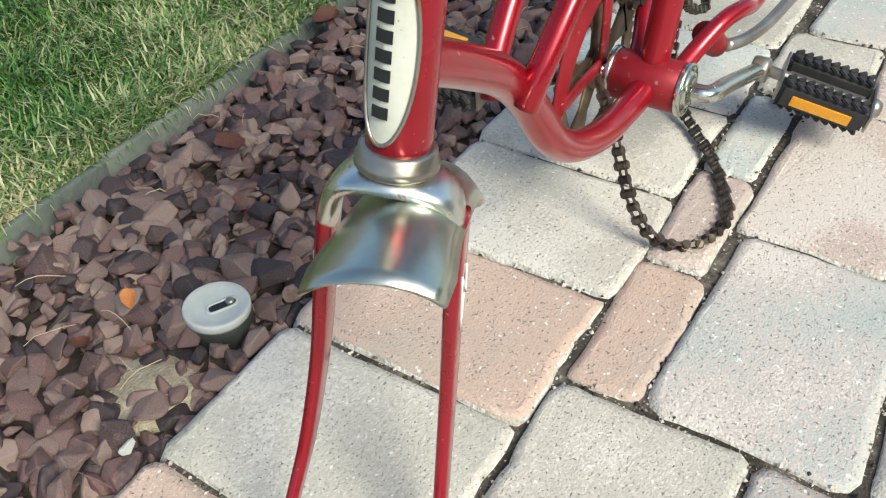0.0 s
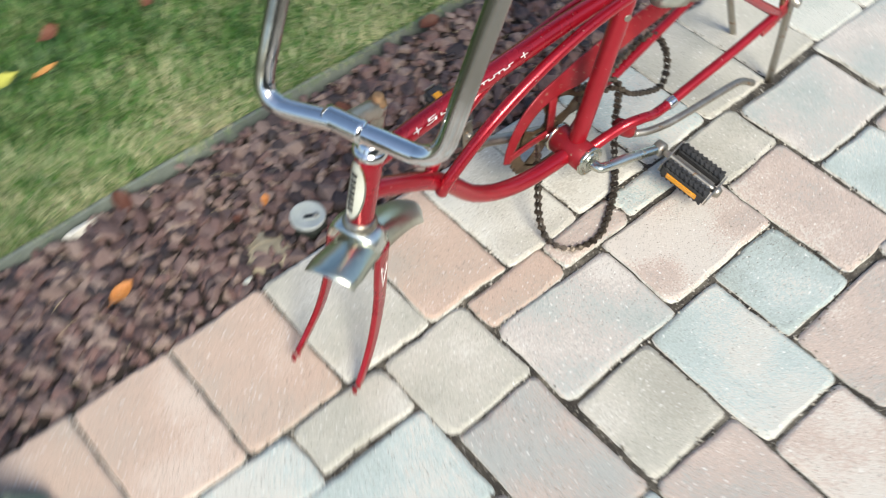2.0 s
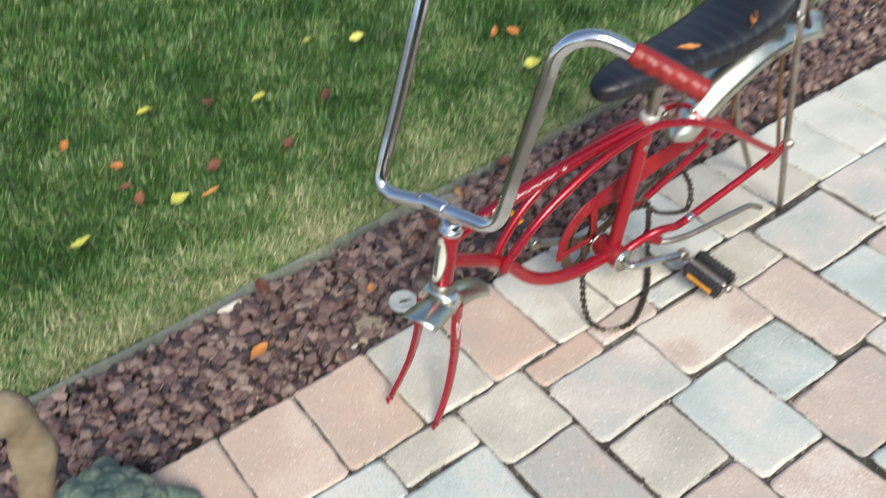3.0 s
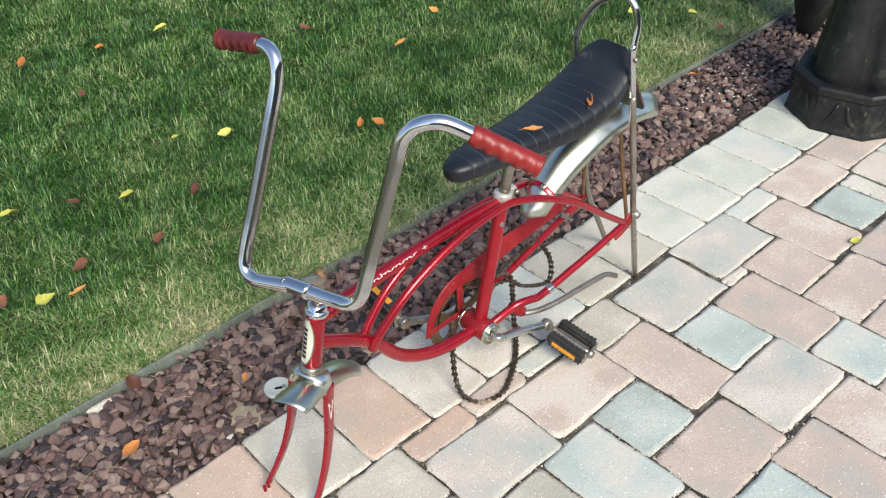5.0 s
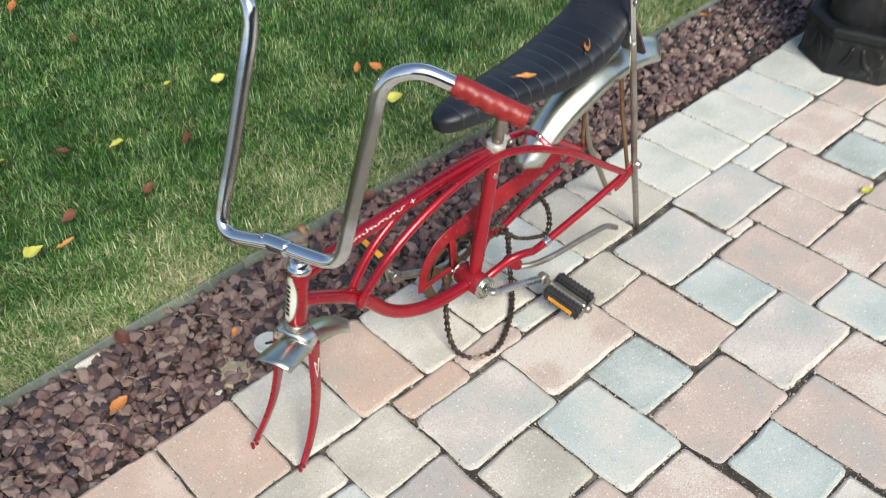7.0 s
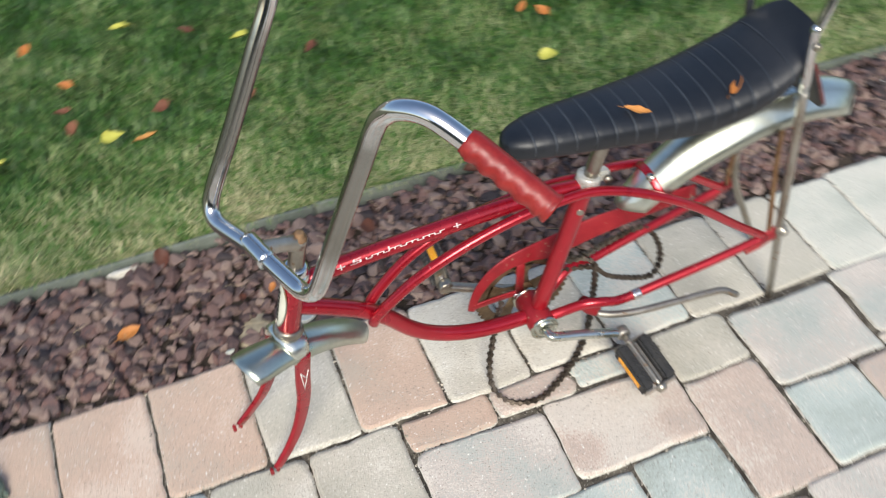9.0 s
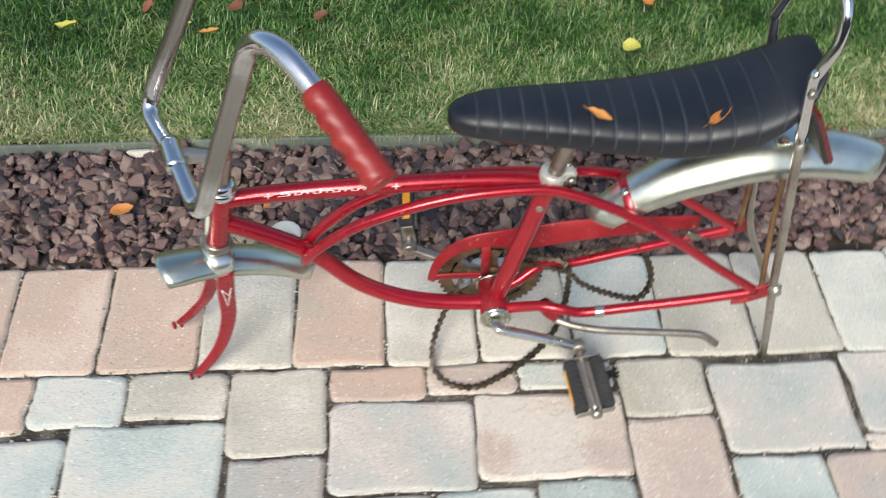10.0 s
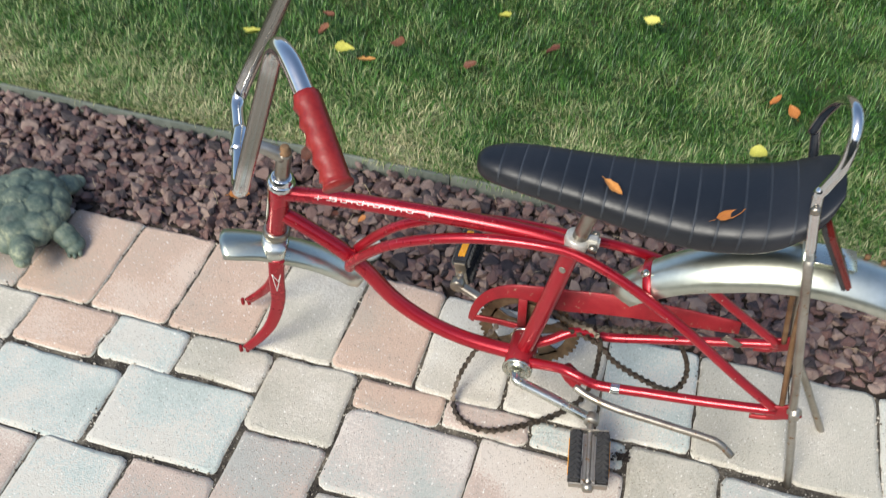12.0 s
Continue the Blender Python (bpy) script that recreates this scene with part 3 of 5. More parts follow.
# ---- lawn ----
def lawn():
    """Mown turf, blade by blade: dense and upright in the open, thin and combed over near the edging."""
    r = np.random.RandomState(3)
    count = 580000
    x = r.uniform(-1.3, 3.7, count)
    y = 0.543 + 2.9 * r.uniform(0, 1, count) ** 1.45
    n = count
    near = np.clip((0.95 - y) / 0.4, 0, 1)
    # tufts: neighbouring blades share a little of their height and heading
    tuft = np.sin(31 * x + 17 * y) * np.sin(23 * y - 11 * x + 1.7) + 0.6 * np.sin(67 * x - 29 * y) * np.sin(53 * y + 41 * x)
    swirl = 3.1 * np.sin(9 * x + 4 * y) + 2.7 * np.sin(13 * y - 6 * x + 0.8)
    length = r.uniform(0.017, 0.044, n) * (1 - 0.15 * near) * (1 + 0.25 * tuft)
    width = r.uniform(0.0008, 0.0017, n) * (1 + 0.35 * (y > 1.4))
    head = np.where(r.uniform(0, 1, n) < 0.3, swirl + r.normal(0, 0.8, n), r.uniform(0, 6.283, n))
    lean = r.uniform(0.45, 1.95, n) + 0.5 * near * r.uniform(0, 1, n)
    fringe = y < 0.565
    length = np.where(y < 0.56, 0.85 * length, length)
    head = np.where(fringe & (r.uniform(0, 1, n) < 0.15), r.uniform(-2.5, -0.6, n), head)
    dx, dy = np.cos(head), np.sin(head)
    base = np.stack([x, y, 0.010 + 0.004 * np.clip((y - 0.535) / 0.12, 0, 1)], 1)
    side = np.stack([-dy, dx, np.zeros(n)], 1) * width[:, None]
    mid = base + np.stack([dx * length * 0.5 * np.sin(lean * 0.6), dy * length * 0.5 * np.sin(lean * 0.6), length * 0.5 * np.cos(lean * 0.6)], 1)
    tip = mid + np.stack([dx * length * 0.55 * np.sin(lean * 1.3), dy * length * 0.55 * np.sin(lean * 1.3), length * 0.5 * np.cos(lean * 1.3)], 1)
    verts = np.stack([base - side, base + side, mid + side * 0.8, mid - side * 0.8, tip], 1).reshape(-1, 3)
    o = 5 * np.arange(n)[:, None]
    quads, tris = o + np.array([0, 1, 2, 3]), o + np.array([3, 2, 4])
    me = bpy.data.meshes.new("grass")
    me.vertices.add(5 * n)
    me.vertices.foreach_set("co", verts.ravel())
    loops = np.concatenate([quads, tris], 1).ravel()
    me.loops.add(len(loops))
    me.loops.foreach_set("vertex_index", loops.astype(np.int32))
    me.polygons.add(2 * n)
    starts = np.stack([7 * np.arange(n), 7 * np.arange(n) + 4], 1).ravel()
    me.polygons.foreach_set("loop_start", starts.astype(np.int32))
    me.update(calc_edges=True)
    me.materials.append(GRASS)
    return tagged(new("grass", me), "mown green lawn, straw-coloured and thin along the edging", "grass", kind="stuff")


lawn()


# ---- crushed stone ----
def stone_shapes(count, seed):
    """Angular chips: hulls of a few random points, flattened."""
    r = random.Random(seed)
    shapes = []
    for _ in range(count):
        bm = bmesh.new()
        sx, sy, sz = 1, r.uniform(.62, .95), r.uniform(.42, .68)
        for _ in range(12):
            v = Vector((r.gauss(0, 1), r.gauss(0, 1), r.gauss(0, 1))).normalized() * r.uniform(.78, 1)
            bm.verts.new((v.x * sx, v.y * sy, v.z * sz))
        hull = bmesh.ops.convex_hull(bm, input=bm.verts)
        bmesh.ops.delete(bm, geom=[e for e in hull["geom_interior"] if isinstance(e, bmesh.types.BMVert)], context="VERTS")
        bmesh.ops.bevel(bm, geom=bm.edges[:], offset=0.05, segments=1, affect="EDGES")
        bm.verts.ensure_lookup_table()
        shapes.append(([tuple(v.co) for v in bm.verts], [tuple(v.index for v in f.verts) for f in bm.faces]))
        bm.free()
    return shapes


CAP_AT = (0.298, 0.287)


def gravel():
    r = random.Random(21)
    shapes = stone_shapes(26, 4)
    bed = thing("gravel_border", (0.5, 0.37, -0.02), "border of crushed purple-brown lava stone between paving and lawn", "gravel", kind="structure")
    meshes = [mesh_of("stone", v, f, smooth=False) for v, f in shapes]
    spots = []
    for layer, step in ((0, 0.0185), (1, 0.0192)):
        nx = int(4.4 / step)
        for i in range(nx):
            for j in range(int((GRAVEL_Y[1] - GRAVEL_Y[0]) / step)):
                px = -1.2 + step * (i + r.uniform(-.45, .45))
                py = GRAVEL_Y[0] + step * (j + .5 + r.uniform(-.45, .45))
                size = r.choice((r.uniform(.010, .014), r.uniform(.013, .017), r.uniform(.016, .021), r.uniform(.019, .025), r.uniform(.021, .029)))
                if px > 2.0:
                    size *= 0.8
                bare = 0.8 * math.exp(-(((px - .215) / .045) ** 2 + ((py - .285) / .028) ** 2))
                if math.hypot(px - CAP_AT[0], py - CAP_AT[1]) < .030 or r.random() < bare * (1.0 if layer else .55):
                    continue
                if py - size * .8 < GRAVEL_Y[0] - .006 or py + size * .8 > GRAVEL_Y[1]:
                    size *= .6
                if px > 1.2 and py < .262 and r.random() < .65:
                    continue
                if layer and r.random() < .03:
                    continue
                z = -0.018 + layer * 0.011 + r.uniform(-.004, .006) - 0.006 * math.exp(-((py - GRAVEL_Y[0]) / .03) ** 2) + 0.011 * max(0, min(1, (py - .36) / .15))
                spots.append((px, py, z, size))
    spots.sort(key=lambda s: (abs(s[0] - .22) / 1.3 + abs(s[1] - .33)) - 20 * s[2])
    vs, fs = [], []
    for k, (px, py, z, size) in enumerate(spots):
        which = r.randrange(len(shapes))
        turn = Euler((r.gauss(0, .42), r.gauss(0, .42), r.uniform(0, 6.3)))
        m = Matrix.LocRotScale((px, py, z), turn, (size, size, size))
        if k < 300:
            part("stone", meshes[which], STONE, bed, m=m)
        else:
            o = len(vs)
            vs += [m @ Vector(v) for v in shapes[which][0]]
            fs += [tuple(o + q for q in f) for f in shapes[which][1]]
    tagged(part("stones", mesh_of("stones", vs, fs, smooth=False), STONES, bed), kind="stuff")


# ---- small things on the ground ----
def valve_cap():
    cx, cy = CAP_AT
    cap = thing("irrigation_cap", (cx, cy, -0.03), "white round irrigation valve cap with a dark slot, set in stone", "irrigation cap")
    up = (0.03, -0.02, 1)
    part("collar", lathe("collar", (cx, cy, -0.03), up, [(.0282, 0), (.0288, .028), (.028, .036), (.026, .038)]), DARK, cap, "dark green-black plastic collar")
    part("lid", lathe("lid", (cx, cy, 0.0), up, [(.0282, .0035), (.0292, .0065), (.0293, .0110), (.0285, .0128), (.0272, .0130), (.0225, .0108), (.0150, .0088), (.0, .0082)], 40), CAP, cap, "pale dished plastic lid")
    ends = Vector((cx - .003, cy + .0015, .0089)), Vector((cx + .011, cy - .0070, .0097))
    along = (ends[1] - ends[0]).normalized()
    aside = Vector((-along.y, along.x, 0))
    outline = [ends[0] - along * (.0055 * math.sin(a)) + aside * (.0055 * math.cos(a)) for a in np.linspace(0, math.pi, 9)]
    outline += [ends[1] + along * (.0055 * math.sin(a)) - aside * (.0055 * math.cos(a)) for a in np.linspace(0, math.pi, 9)]
    part("slot", mesh_of("slot", outline + [ends[0].lerp(ends[1], .5)], [(k, (k + 1) % 18, 18) for k in range(18)], smooth=False), INK, cap, "black open slot")
    part("slot_lip", sweep("slot_lip", np.array(outline + outline[:1]), ring(.0013, 8), caps=False), CAP, cap)
    part("stud", lathe("stud", (cx + .0105, cy - .0066, 0.0085), (0, 0, 1), [(.0040, 0), (.0040, .003), (.0030, .0045)], 14), STEEL, cap)


valve_cap()


def dirt_clumps():
    """Crumbs of dark earth and moss squeezed out of a paving joint."""
    r = random.Random(12)
    verts, faces = [], []
    for v, f in (stone_shapes(9, 77)[r.randrange(9)] for _ in range(60)):
        cx, cy, q, o = .848 + r.gauss(0, .007), -.030 + r.gauss(0, .005), r.uniform(.0015, .0042), len(verts)
        verts += [(cx + x * q, cy + y * q, .0015 + z * q + q * .5) for x, y, z in v]
        faces += [tuple(o + k for k in g) for g in f]
    ob = new("dirt_clump", mesh_of("dirt_clump", verts, faces, smooth=False))
    ob.data.materials.append(SOIL)
    tagged(ob, "clump of dark crumbled earth on a paving joint", "dirt")


dirt_clumps()


def odd_stones():
    for name, at, size, label in (("flat_stone", (.008, .503, .008), (.036, .020, .010), "pale flat sandstone chip lying against the edging board"), ("white_pebble", (.156, .244, .008), (.010, .008, .006), "small white quartz pebble among the lava stone")):
        v, f = stone_shapes(3, 40)[1]
        ob = new(name, mesh_of(name, [(x * size[0], y * size[1], z * size[2] * 1.5) for x, y, z in v], f, smooth=False))
        ob.data.materials.append(PAVER_BEIGE if name == "flat_stone" else CAP)
        ob.location = at
        tagged(ob, label, "stone")


odd_stones()


def sand_patch():
    ob = new("sand_patch", lathe("sand_patch", (.214, .292, -.018), (0, 0, 1), [(.045, 0), (.036, .005), (.022, .009), (.010, .0105), (.0, .011)], 20))
    ob.data.materials.append(SAND)
    tagged(ob, "patch of pale sand showing between the crushed stones", "sand")


sand_patch()


def leaf_mesh(seed, w=0.4):
    """A curled fallen leaf, one unit long, with a midrib fold and a short stalk."""
    r = random.Random(seed)
    verts, faces, n = [], [], 9
    curl, fold, twist = r.uniform(.5, 1.6), r.uniform(.25, .8), r.uniform(-.5, .5)
    for i in range(n):
        s = i / (n - 1)
        half = w * math.sin(math.pi * s ** .8) ** .8 * r.uniform(.85, 1.1) + .004
        for u in (-1, -.5, 0, .5, 1):
            verts.append((s - .5, u * half, curl * .5 * (s - .5) ** 2 + abs(u) ** 1.5 * half * fold + u * half * twist * (s - .5) * 2 + r.uniform(-.028, .028)))
    for i in range(n - 1):
        faces += [(i * 5 + j, i * 5 + j + 1, i * 5 + j + 6, i * 5 + j + 5) for j in range(4)]
    o = len(verts)
    verts += [(-.5, -.012, 0.02), (-.5, .012, 0.02), (-.72, .006, .05), (-.72, -.006, .05)]
    faces += [(o, o + 1, o + 2, o + 3)]
    me = mesh_of("leaf", verts, faces)
    return me


LEAF_LABEL = {"y": "yellow fallen leaf lying in the grass", "o": "orange fallen leaf lying in the grass", "r": "reddish-brown curled leaf lying in the grass"}
LEAF_MAT = {"y": LEAF_Y, "o": LEAF_O, "r": LEAF_R}
ON_LAWN = [(0.632, 1.261, "y"), (0.739, 1.181, "y"), (0.382, 1.086, "y"), (0.126, 1.234, "y"), (0.116, 0.803, "o"), (0.353, 0.863, "r"), (0.269, 1.160, "r"), (0.053, 0.830, "y"), (-0.019, 0.886, "r"),
           (0.978, 1.994, "y"), (0.558, 1.731, "r"), (0.518, 2.102, "o"), (1.335, 1.614, "r"), (1.481, 1.267, "o"), (1.743, 1.393, "o"), (0.528, 0.982, "r"), (0.755, 2.010, "o"), (2.325, 0.699, "y"),
           (2.288, 0.561, "r"), (2.209, 0.865, "y"), (0.165, 0.895, "r"), (1.050, 0.943, "o"), (1.088, 0.912, "o"), (1.021, 0.739, "y"), (-0.020, 1.055, "o"), (-0.036, 0.955, "r"), (-0.096, 1.225, "o"),
           (-0.183, 0.826, "y")]


def leaves():
    r = random.Random(8)
    shapes = {t: [leaf_mesh(ord(t) * 10 + k, .3 if t != "y" else .36) for k in range(3)] for t in "yor"}

    def drop(x, y, z, t, label, size, tilt=22):
        ob = new("fallen_leaf", r.choice(shapes[t]))
        if not ob.data.materials:
            ob.data.materials.append(LEAF_MAT[t])
        ob.matrix_basis = pose(x, y, z, r.uniform(-tilt, tilt), r.uniform(-tilt, tilt), r.uniform(0, 360)) @ Matrix.Diagonal((size, size, size, 1))
        tagged(ob, label, "leaf", "fallen leaves")

    for x, y, t in ON_LAWN:
        drop(x, y, 0.072, t, LEAF_LABEL[t], r.uniform(.040, .056) if t == "y" else r.uniform(.034, .052), 26)
    drop(-.002, .344, .020, "o", "orange fallen leaf lying on the crushed stone", .044)
    drop(.205, .345, .018, "r", "brown fallen leaf lying on the crushed stone", .026)
    drop(.262, .352, .018, "o", "orange fallen leaf lying on the crushed stone", .022)
    drop(.085, .50, .020, "r", "brown fallen leaf lying on the crushed stone", .045)
    drop(.475, .43, .022, "r", "brown fallen leaf lying on the crushed stone", .05)
    drop(.73, .50, .024, "r", "brown fallen leaf lying on the crushed stone", .05)
    drop(2.03, .47, .022, "o", "orange fallen leaf lying on the crushed stone", .045)
    drop(1.582, -.302, .006, "y", "small yellow leaf lying on the paving", .03, 8)


leaves()


def twigs():
    """Dry grass stalks and pine needles strewn over the stone."""
    r = random.Random(17)
    verts, faces = [], []
    for _ in range(75):
        px, py, a, s = r.uniform(-.6, 2.0), r.uniform(.24, .51), r.uniform(0, 6.3), r.uniform(.012, .045)
        bend = r.uniform(-.25, .25)
        w = r.uniform(.0003, .0006)
        o = len(verts)
        for i in range(5):
            u = i / 4
            d = a + bend * u
            c = Vector((px + s * u * math.cos(d), py + s * u * math.sin(d), .016 + .004 * math.sin(math.pi * u) + r.uniform(0, .004)))
            sd = Vector((-math.sin(d), math.cos(d), 0)) * w
            verts += [c - sd, c + sd, c + Vector((0, 0, w))]
        for i in range(4):
            q = o + 3 * i
            faces += [(q, q + 3, q + 5, q + 2), (q + 2, q + 5, q + 4, q + 1), (q + 1, q + 4, q + 3, q)]
    ob = new("dry_stalks", mesh_of("dry_stalks", verts, faces))
    ob.data.materials.append(STRAW)
    tagged(ob, "dry straw-coloured stalks strewn over the crushed stone", "straw", kind="stuff")


twigs()


# ---- turtle ----
def turtle():
    """A garden tortoise: domed shell of raised scutes over head and four legs, one mesh."""
    bm = bmesh.new()

    def lump(loc, size, rot=(0, 0, 0), seg=16):
        g = bmesh.ops.create_uvsphere(bm, u_segments=seg, v_segments=max(6, seg * 2 // 3), radius=1.0)
        bmesh.ops.transform(bm, matrix=Matrix.LocRotScale(loc, Euler([radians(a) for a in rot]), size), verts=g["verts"])
        return g["verts"]

    shell = lump((0, 0, .044), (.086, .106, .046), seg=96)
    # a row of five scutes down the back, four on either flank, and a rim of small ones
    cells = [Vector((0, y, 0)) for y in (-.085, -.046, 0, .046, .085)]
    cells += [Vector((s * .046, y, 0)) for s in (-1, 1) for y in (-.068, -.024, .022, .066)]
    cells += [Vector((.084 * math.cos(k * .3927 + .2), .104 * math.sin(k * .3927 + .2), 0)) for k in range(16)]
    for v in shell:
        d = sorted((Vector((v.co.x, v.co.y, 0)) - c).length for c in cells)
        rise = max(0.0, min(1.0, (d[1] - d[0]) / .0045))
        if v.co.z > .035:
            out = Vector((v.co.x, v.co.y, v.co.z - .02)).normalized()
            v.co += out * (.0045 * rise + .0100 * max(0, 1 - d[0] / .032) - .005)
        elif v.co.z < .03:
            v.co.z = .03 + (v.co.z - .03) * .35
    lump((.018, -.126, .060), (.023, .033, .021), (-12, 0, 8), 20)
    lump((.012, -.102, .052), (.021, .036, .021), (-28, 0, 6), 14)
    lump((.020, -.148, .054), (.0165, .0185, .0125), (-6, 0, 8), 16)
    lump((.021, -.160, .057), (.008, .010, .008), (-20, 0, 8), 10)
    for s in (-1, 1):
        lump((.018 + s * .0145, -.140, .068), (.0055, .0065, .0055), seg=8)
        lump((s * .078, -.062, .030), (.030, .024, .019), (0, s * 22, s * -35))
        lump((s * .089, -.073, .021), (.023, .023, .016), (0, s * 14, s * -28))
        lump((s * .098, -.082, .012), (.019, .024, .013), (0, 0, s * -20))
        for toe in (-1, 0, 1):
            lump((s * (.098 + toe * .010), -.104 + abs(toe) * .004, .007), (.0048, .009, .006), seg=8)
        lump((s * .072, .088, .022), (.026, .030, .016), (0, 0, s * 40))
        lump((s * .080, .098, .016), (.020, .025, .012), (0, 0, s * 38), 14)
        lump((s * .088, .108, .012), (.017, .021, .010), (0, 0, s * 35), 12)
    lump((0, .120, .024), (.010, .022, .008), seg=10)
    bmesh.ops.transform(bm, matrix=pose(-.376, .152, -.002, 0, 0, 27), verts=bm.verts)
    me = bpy.data.meshes.new("turtle_statue")
    bm.to_mesh(me)
    bm.free()
    me.polygons.foreach_set("use_smooth", [True] * len(me.polygons))
    me.materials.append(VERDIGRIS)
    tagged(new("turtle_statue", me), "green-grey weathered garden turtle statue standing on the paving edge", "statue")


turtle()


# ---- black iron foot beside the path ----
def iron_post():
    """Foot of a tall cast-iron garden post: chamfered plinth, flared lobes, tapering shaft."""
    cx, cy = 2.19, 0.03
    post = thing("iron_post", (cx, cy, 0), "black cast-iron garden post with a chamfered plinth and flared foot", "post")

    def loft(name, levels, turn=0.0):
        verts, faces = [], []
        for r, z, flute in levels:
            for k in range(48):
                a = 2 * math.pi * k / 48 + turn
                q = r * (1 / max(abs(math.cos((a - turn + math.pi / 8) % (math.pi / 4) - math.pi / 8)), .3) if flute < 0 else 1 - flute + 2 * flute * abs(math.cos(2 * a + .5)) ** .7)
                verts.append((cx + q * math.cos(a), cy + q * math.sin(a), z))
        for i in range(len(levels) - 1):
            faces += [(i * 48 + j, i * 48 + (j + 1) % 48, (i + 1) * 48 + (j + 1) % 48, (i + 1) * 48 + j) for j in range(48)]
        faces += [tuple((len(levels) - 1) * 48 + j for j in range(48))]
        return mesh_of(name, verts, faces, smooth=flute >= 0)

    part("plinth", loft("plinth", [(.176, 0, -1), (.177, .006, -1), (.172, .022, -1), (.164, .104, -1), (.170, .110, -1), (.171, .127, -1), (.165, .134, -1), (.150, .136, -1), (.10, .128, -1)], radians(14)), IRON, post)
    part("flared_foot", loft("flared_foot", [(.128, .124, .16), (.131, .145, .17), (.124, .19, .19), (.114, .26, .19), (.104, .36, .17), (.092, .5, .13), (.080, .62, .05), (.082, .64, .0)]), IRON, post)
    part("shaft", lathe("shaft", (cx, cy, .63), (0, 0, 1), [(.06, 0), (.066, .02), (.05, .05), (.045, 1.3), (.05, 1.32), (.03, 1.36)]), IRON, post)
    # a knob and a worn scroll on each face of the plinth
    for k in range(8):
        a = radians(45 * k + 14 + 22.5)
        face = Vector((math.cos(a), math.sin(a), .06))
        at = Vector((cx, cy, .074)) + face * .148
        part("knob", lathe("knob", at, face, [(.030, 0), (.029, .017), (.022, .025), (.008, .029)], 18), IRON, post)
        side = Vector((-math.sin(a), math.cos(a), 0))
        low = Vector((cx, cy, .030)) + face * .164
        part("scroll", tube("scroll", [low - side * .052 + Vector((0, 0, .05)) - face * .006, low - side * .036, low + Vector((0, 0, -.006)), low + side * .036, low + side * .052 + Vector((0, 0, .05)) - face * .006], [.005, .010, .011, .010, .005], 5, 10), IRON, post)


iron_post()


def iron_leg():
    """A second black casting beside the post: a claw-like foot widening upwards."""
    leg = new("cast_iron_pedestal", lathe("pedestal", (2.60, .41, -.012), (.05, -.04, 1), [(.012, 0), (.034, .012), (.040, .03), (.056, .08), (.078, .15), (.092, .24), (.090, .40), (.070, .60), (.072, .63), (.04, .65)], 22))
    leg.data.materials.append(IRON)
    tagged(leg, "black cast-iron pedestal standing in the crushed stone", "pedestal")


iron_leg()


def chips():
    """White paint or shell chips strewn in the stone near the post."""
    r = random.Random(31)
    verts, faces = [], []
    for _ in range(70):
        px, py, q = 2.05 + abs(r.gauss(0, .22)) * r.choice((-.7, 1)), r.uniform(.25, .50), r.uniform(.002, .0055)
        o, z = len(verts), .010 + r.uniform(0, .006)
        verts += [(px + q * r.uniform(.5, 1.2) * math.cos(a), py + q * r.uniform(.5, 1.2) * math.sin(a), z) for a in (.2, 1.5, 2.9, 4.3, 5.4)] + [(px, py, z + q * .6)]
        faces += [(o + k, o + (k + 1) % 5, o + 5) for k in range(5)]
    ob = new("white_chips", mesh_of("white_chips", verts, faces, smooth=False))
    ob.data.materials.append(CAP)
    tagged(ob, "small white chips strewn over the crushed stone", "chips", kind="stuff")


chips()


# ---- bent branch ----
def branch():
    path = spline([(-.50, -.10, -.004), (-.47, -.10, .2), (-.432, -.10, .40), (-.400, -.10, .50), (-.388, -.10, .56), (-.394, -.10, .600), (-.42, -.10, .625), (-.50, -.09, .64), (-.58, -.08, .60), (-.63, -.07, .4), (-.66, -.06, -.004)], 8)
    r = random.Random(2)
    secs = []
    for k in range(len(path)):
        rad = .022 + .003 * math.sin(k * .5)
        secs.append([(rad * (1 + .10 * math.sin(3 * a + k * .1) + r.uniform(-.03, .03)) * math.cos(a), rad * (1 + .10 * math.sin(3 * a + k * .1) + r.uniform(-.03, .03)) * math.sin(a)) for a in np.arange(16) * 2 * np.pi / 16])
    ob = new("driftwood_arch", sweep("driftwood_arch", path, secs, ref=(0, 1, 0)))
    ob.data.materials.append(BARK)
    tagged(ob, "bent arch of pale weathered driftwood standing on the paving", "driftwood")


branch()


# ---- the bicycle ----
bike = thing("bicycle", (0.65, 0.045, 0.0), "old red child's bicycle without wheels, high chromed handlebar, black banana saddle", "bicycle")


def mid(x, z):
    """The bicycle's middle plane, leaning a little towards the paving."""
    return 0.05 + 0.02 * (x - 0.65) - 0.058 * (z - 0.113)


def on(x, off, z):
    """A point beside the middle plane, raised with the lean."""
    lift = 0.058 * (z - 0.195)
    x, z = x + lift * (0.744 - x), z + 1.05 * lift
    return (x, mid(x, z) + off, z)


HEAD_LOW, HEAD_TOP = Vector(on(.240, 0, .283)), Vector(on(.260, 0, .389))
STEER = (HEAD_TOP - HEAD_LOW).normalized()
TURN = radians(22)
TURNED = Matrix.Rotation(TURN, 3, STEER)
FWD = TURNED @ (Vector((-1, 0, 0)) + STEER * STEER.x).normalized()
LEFT = STEER.cross(FWD)


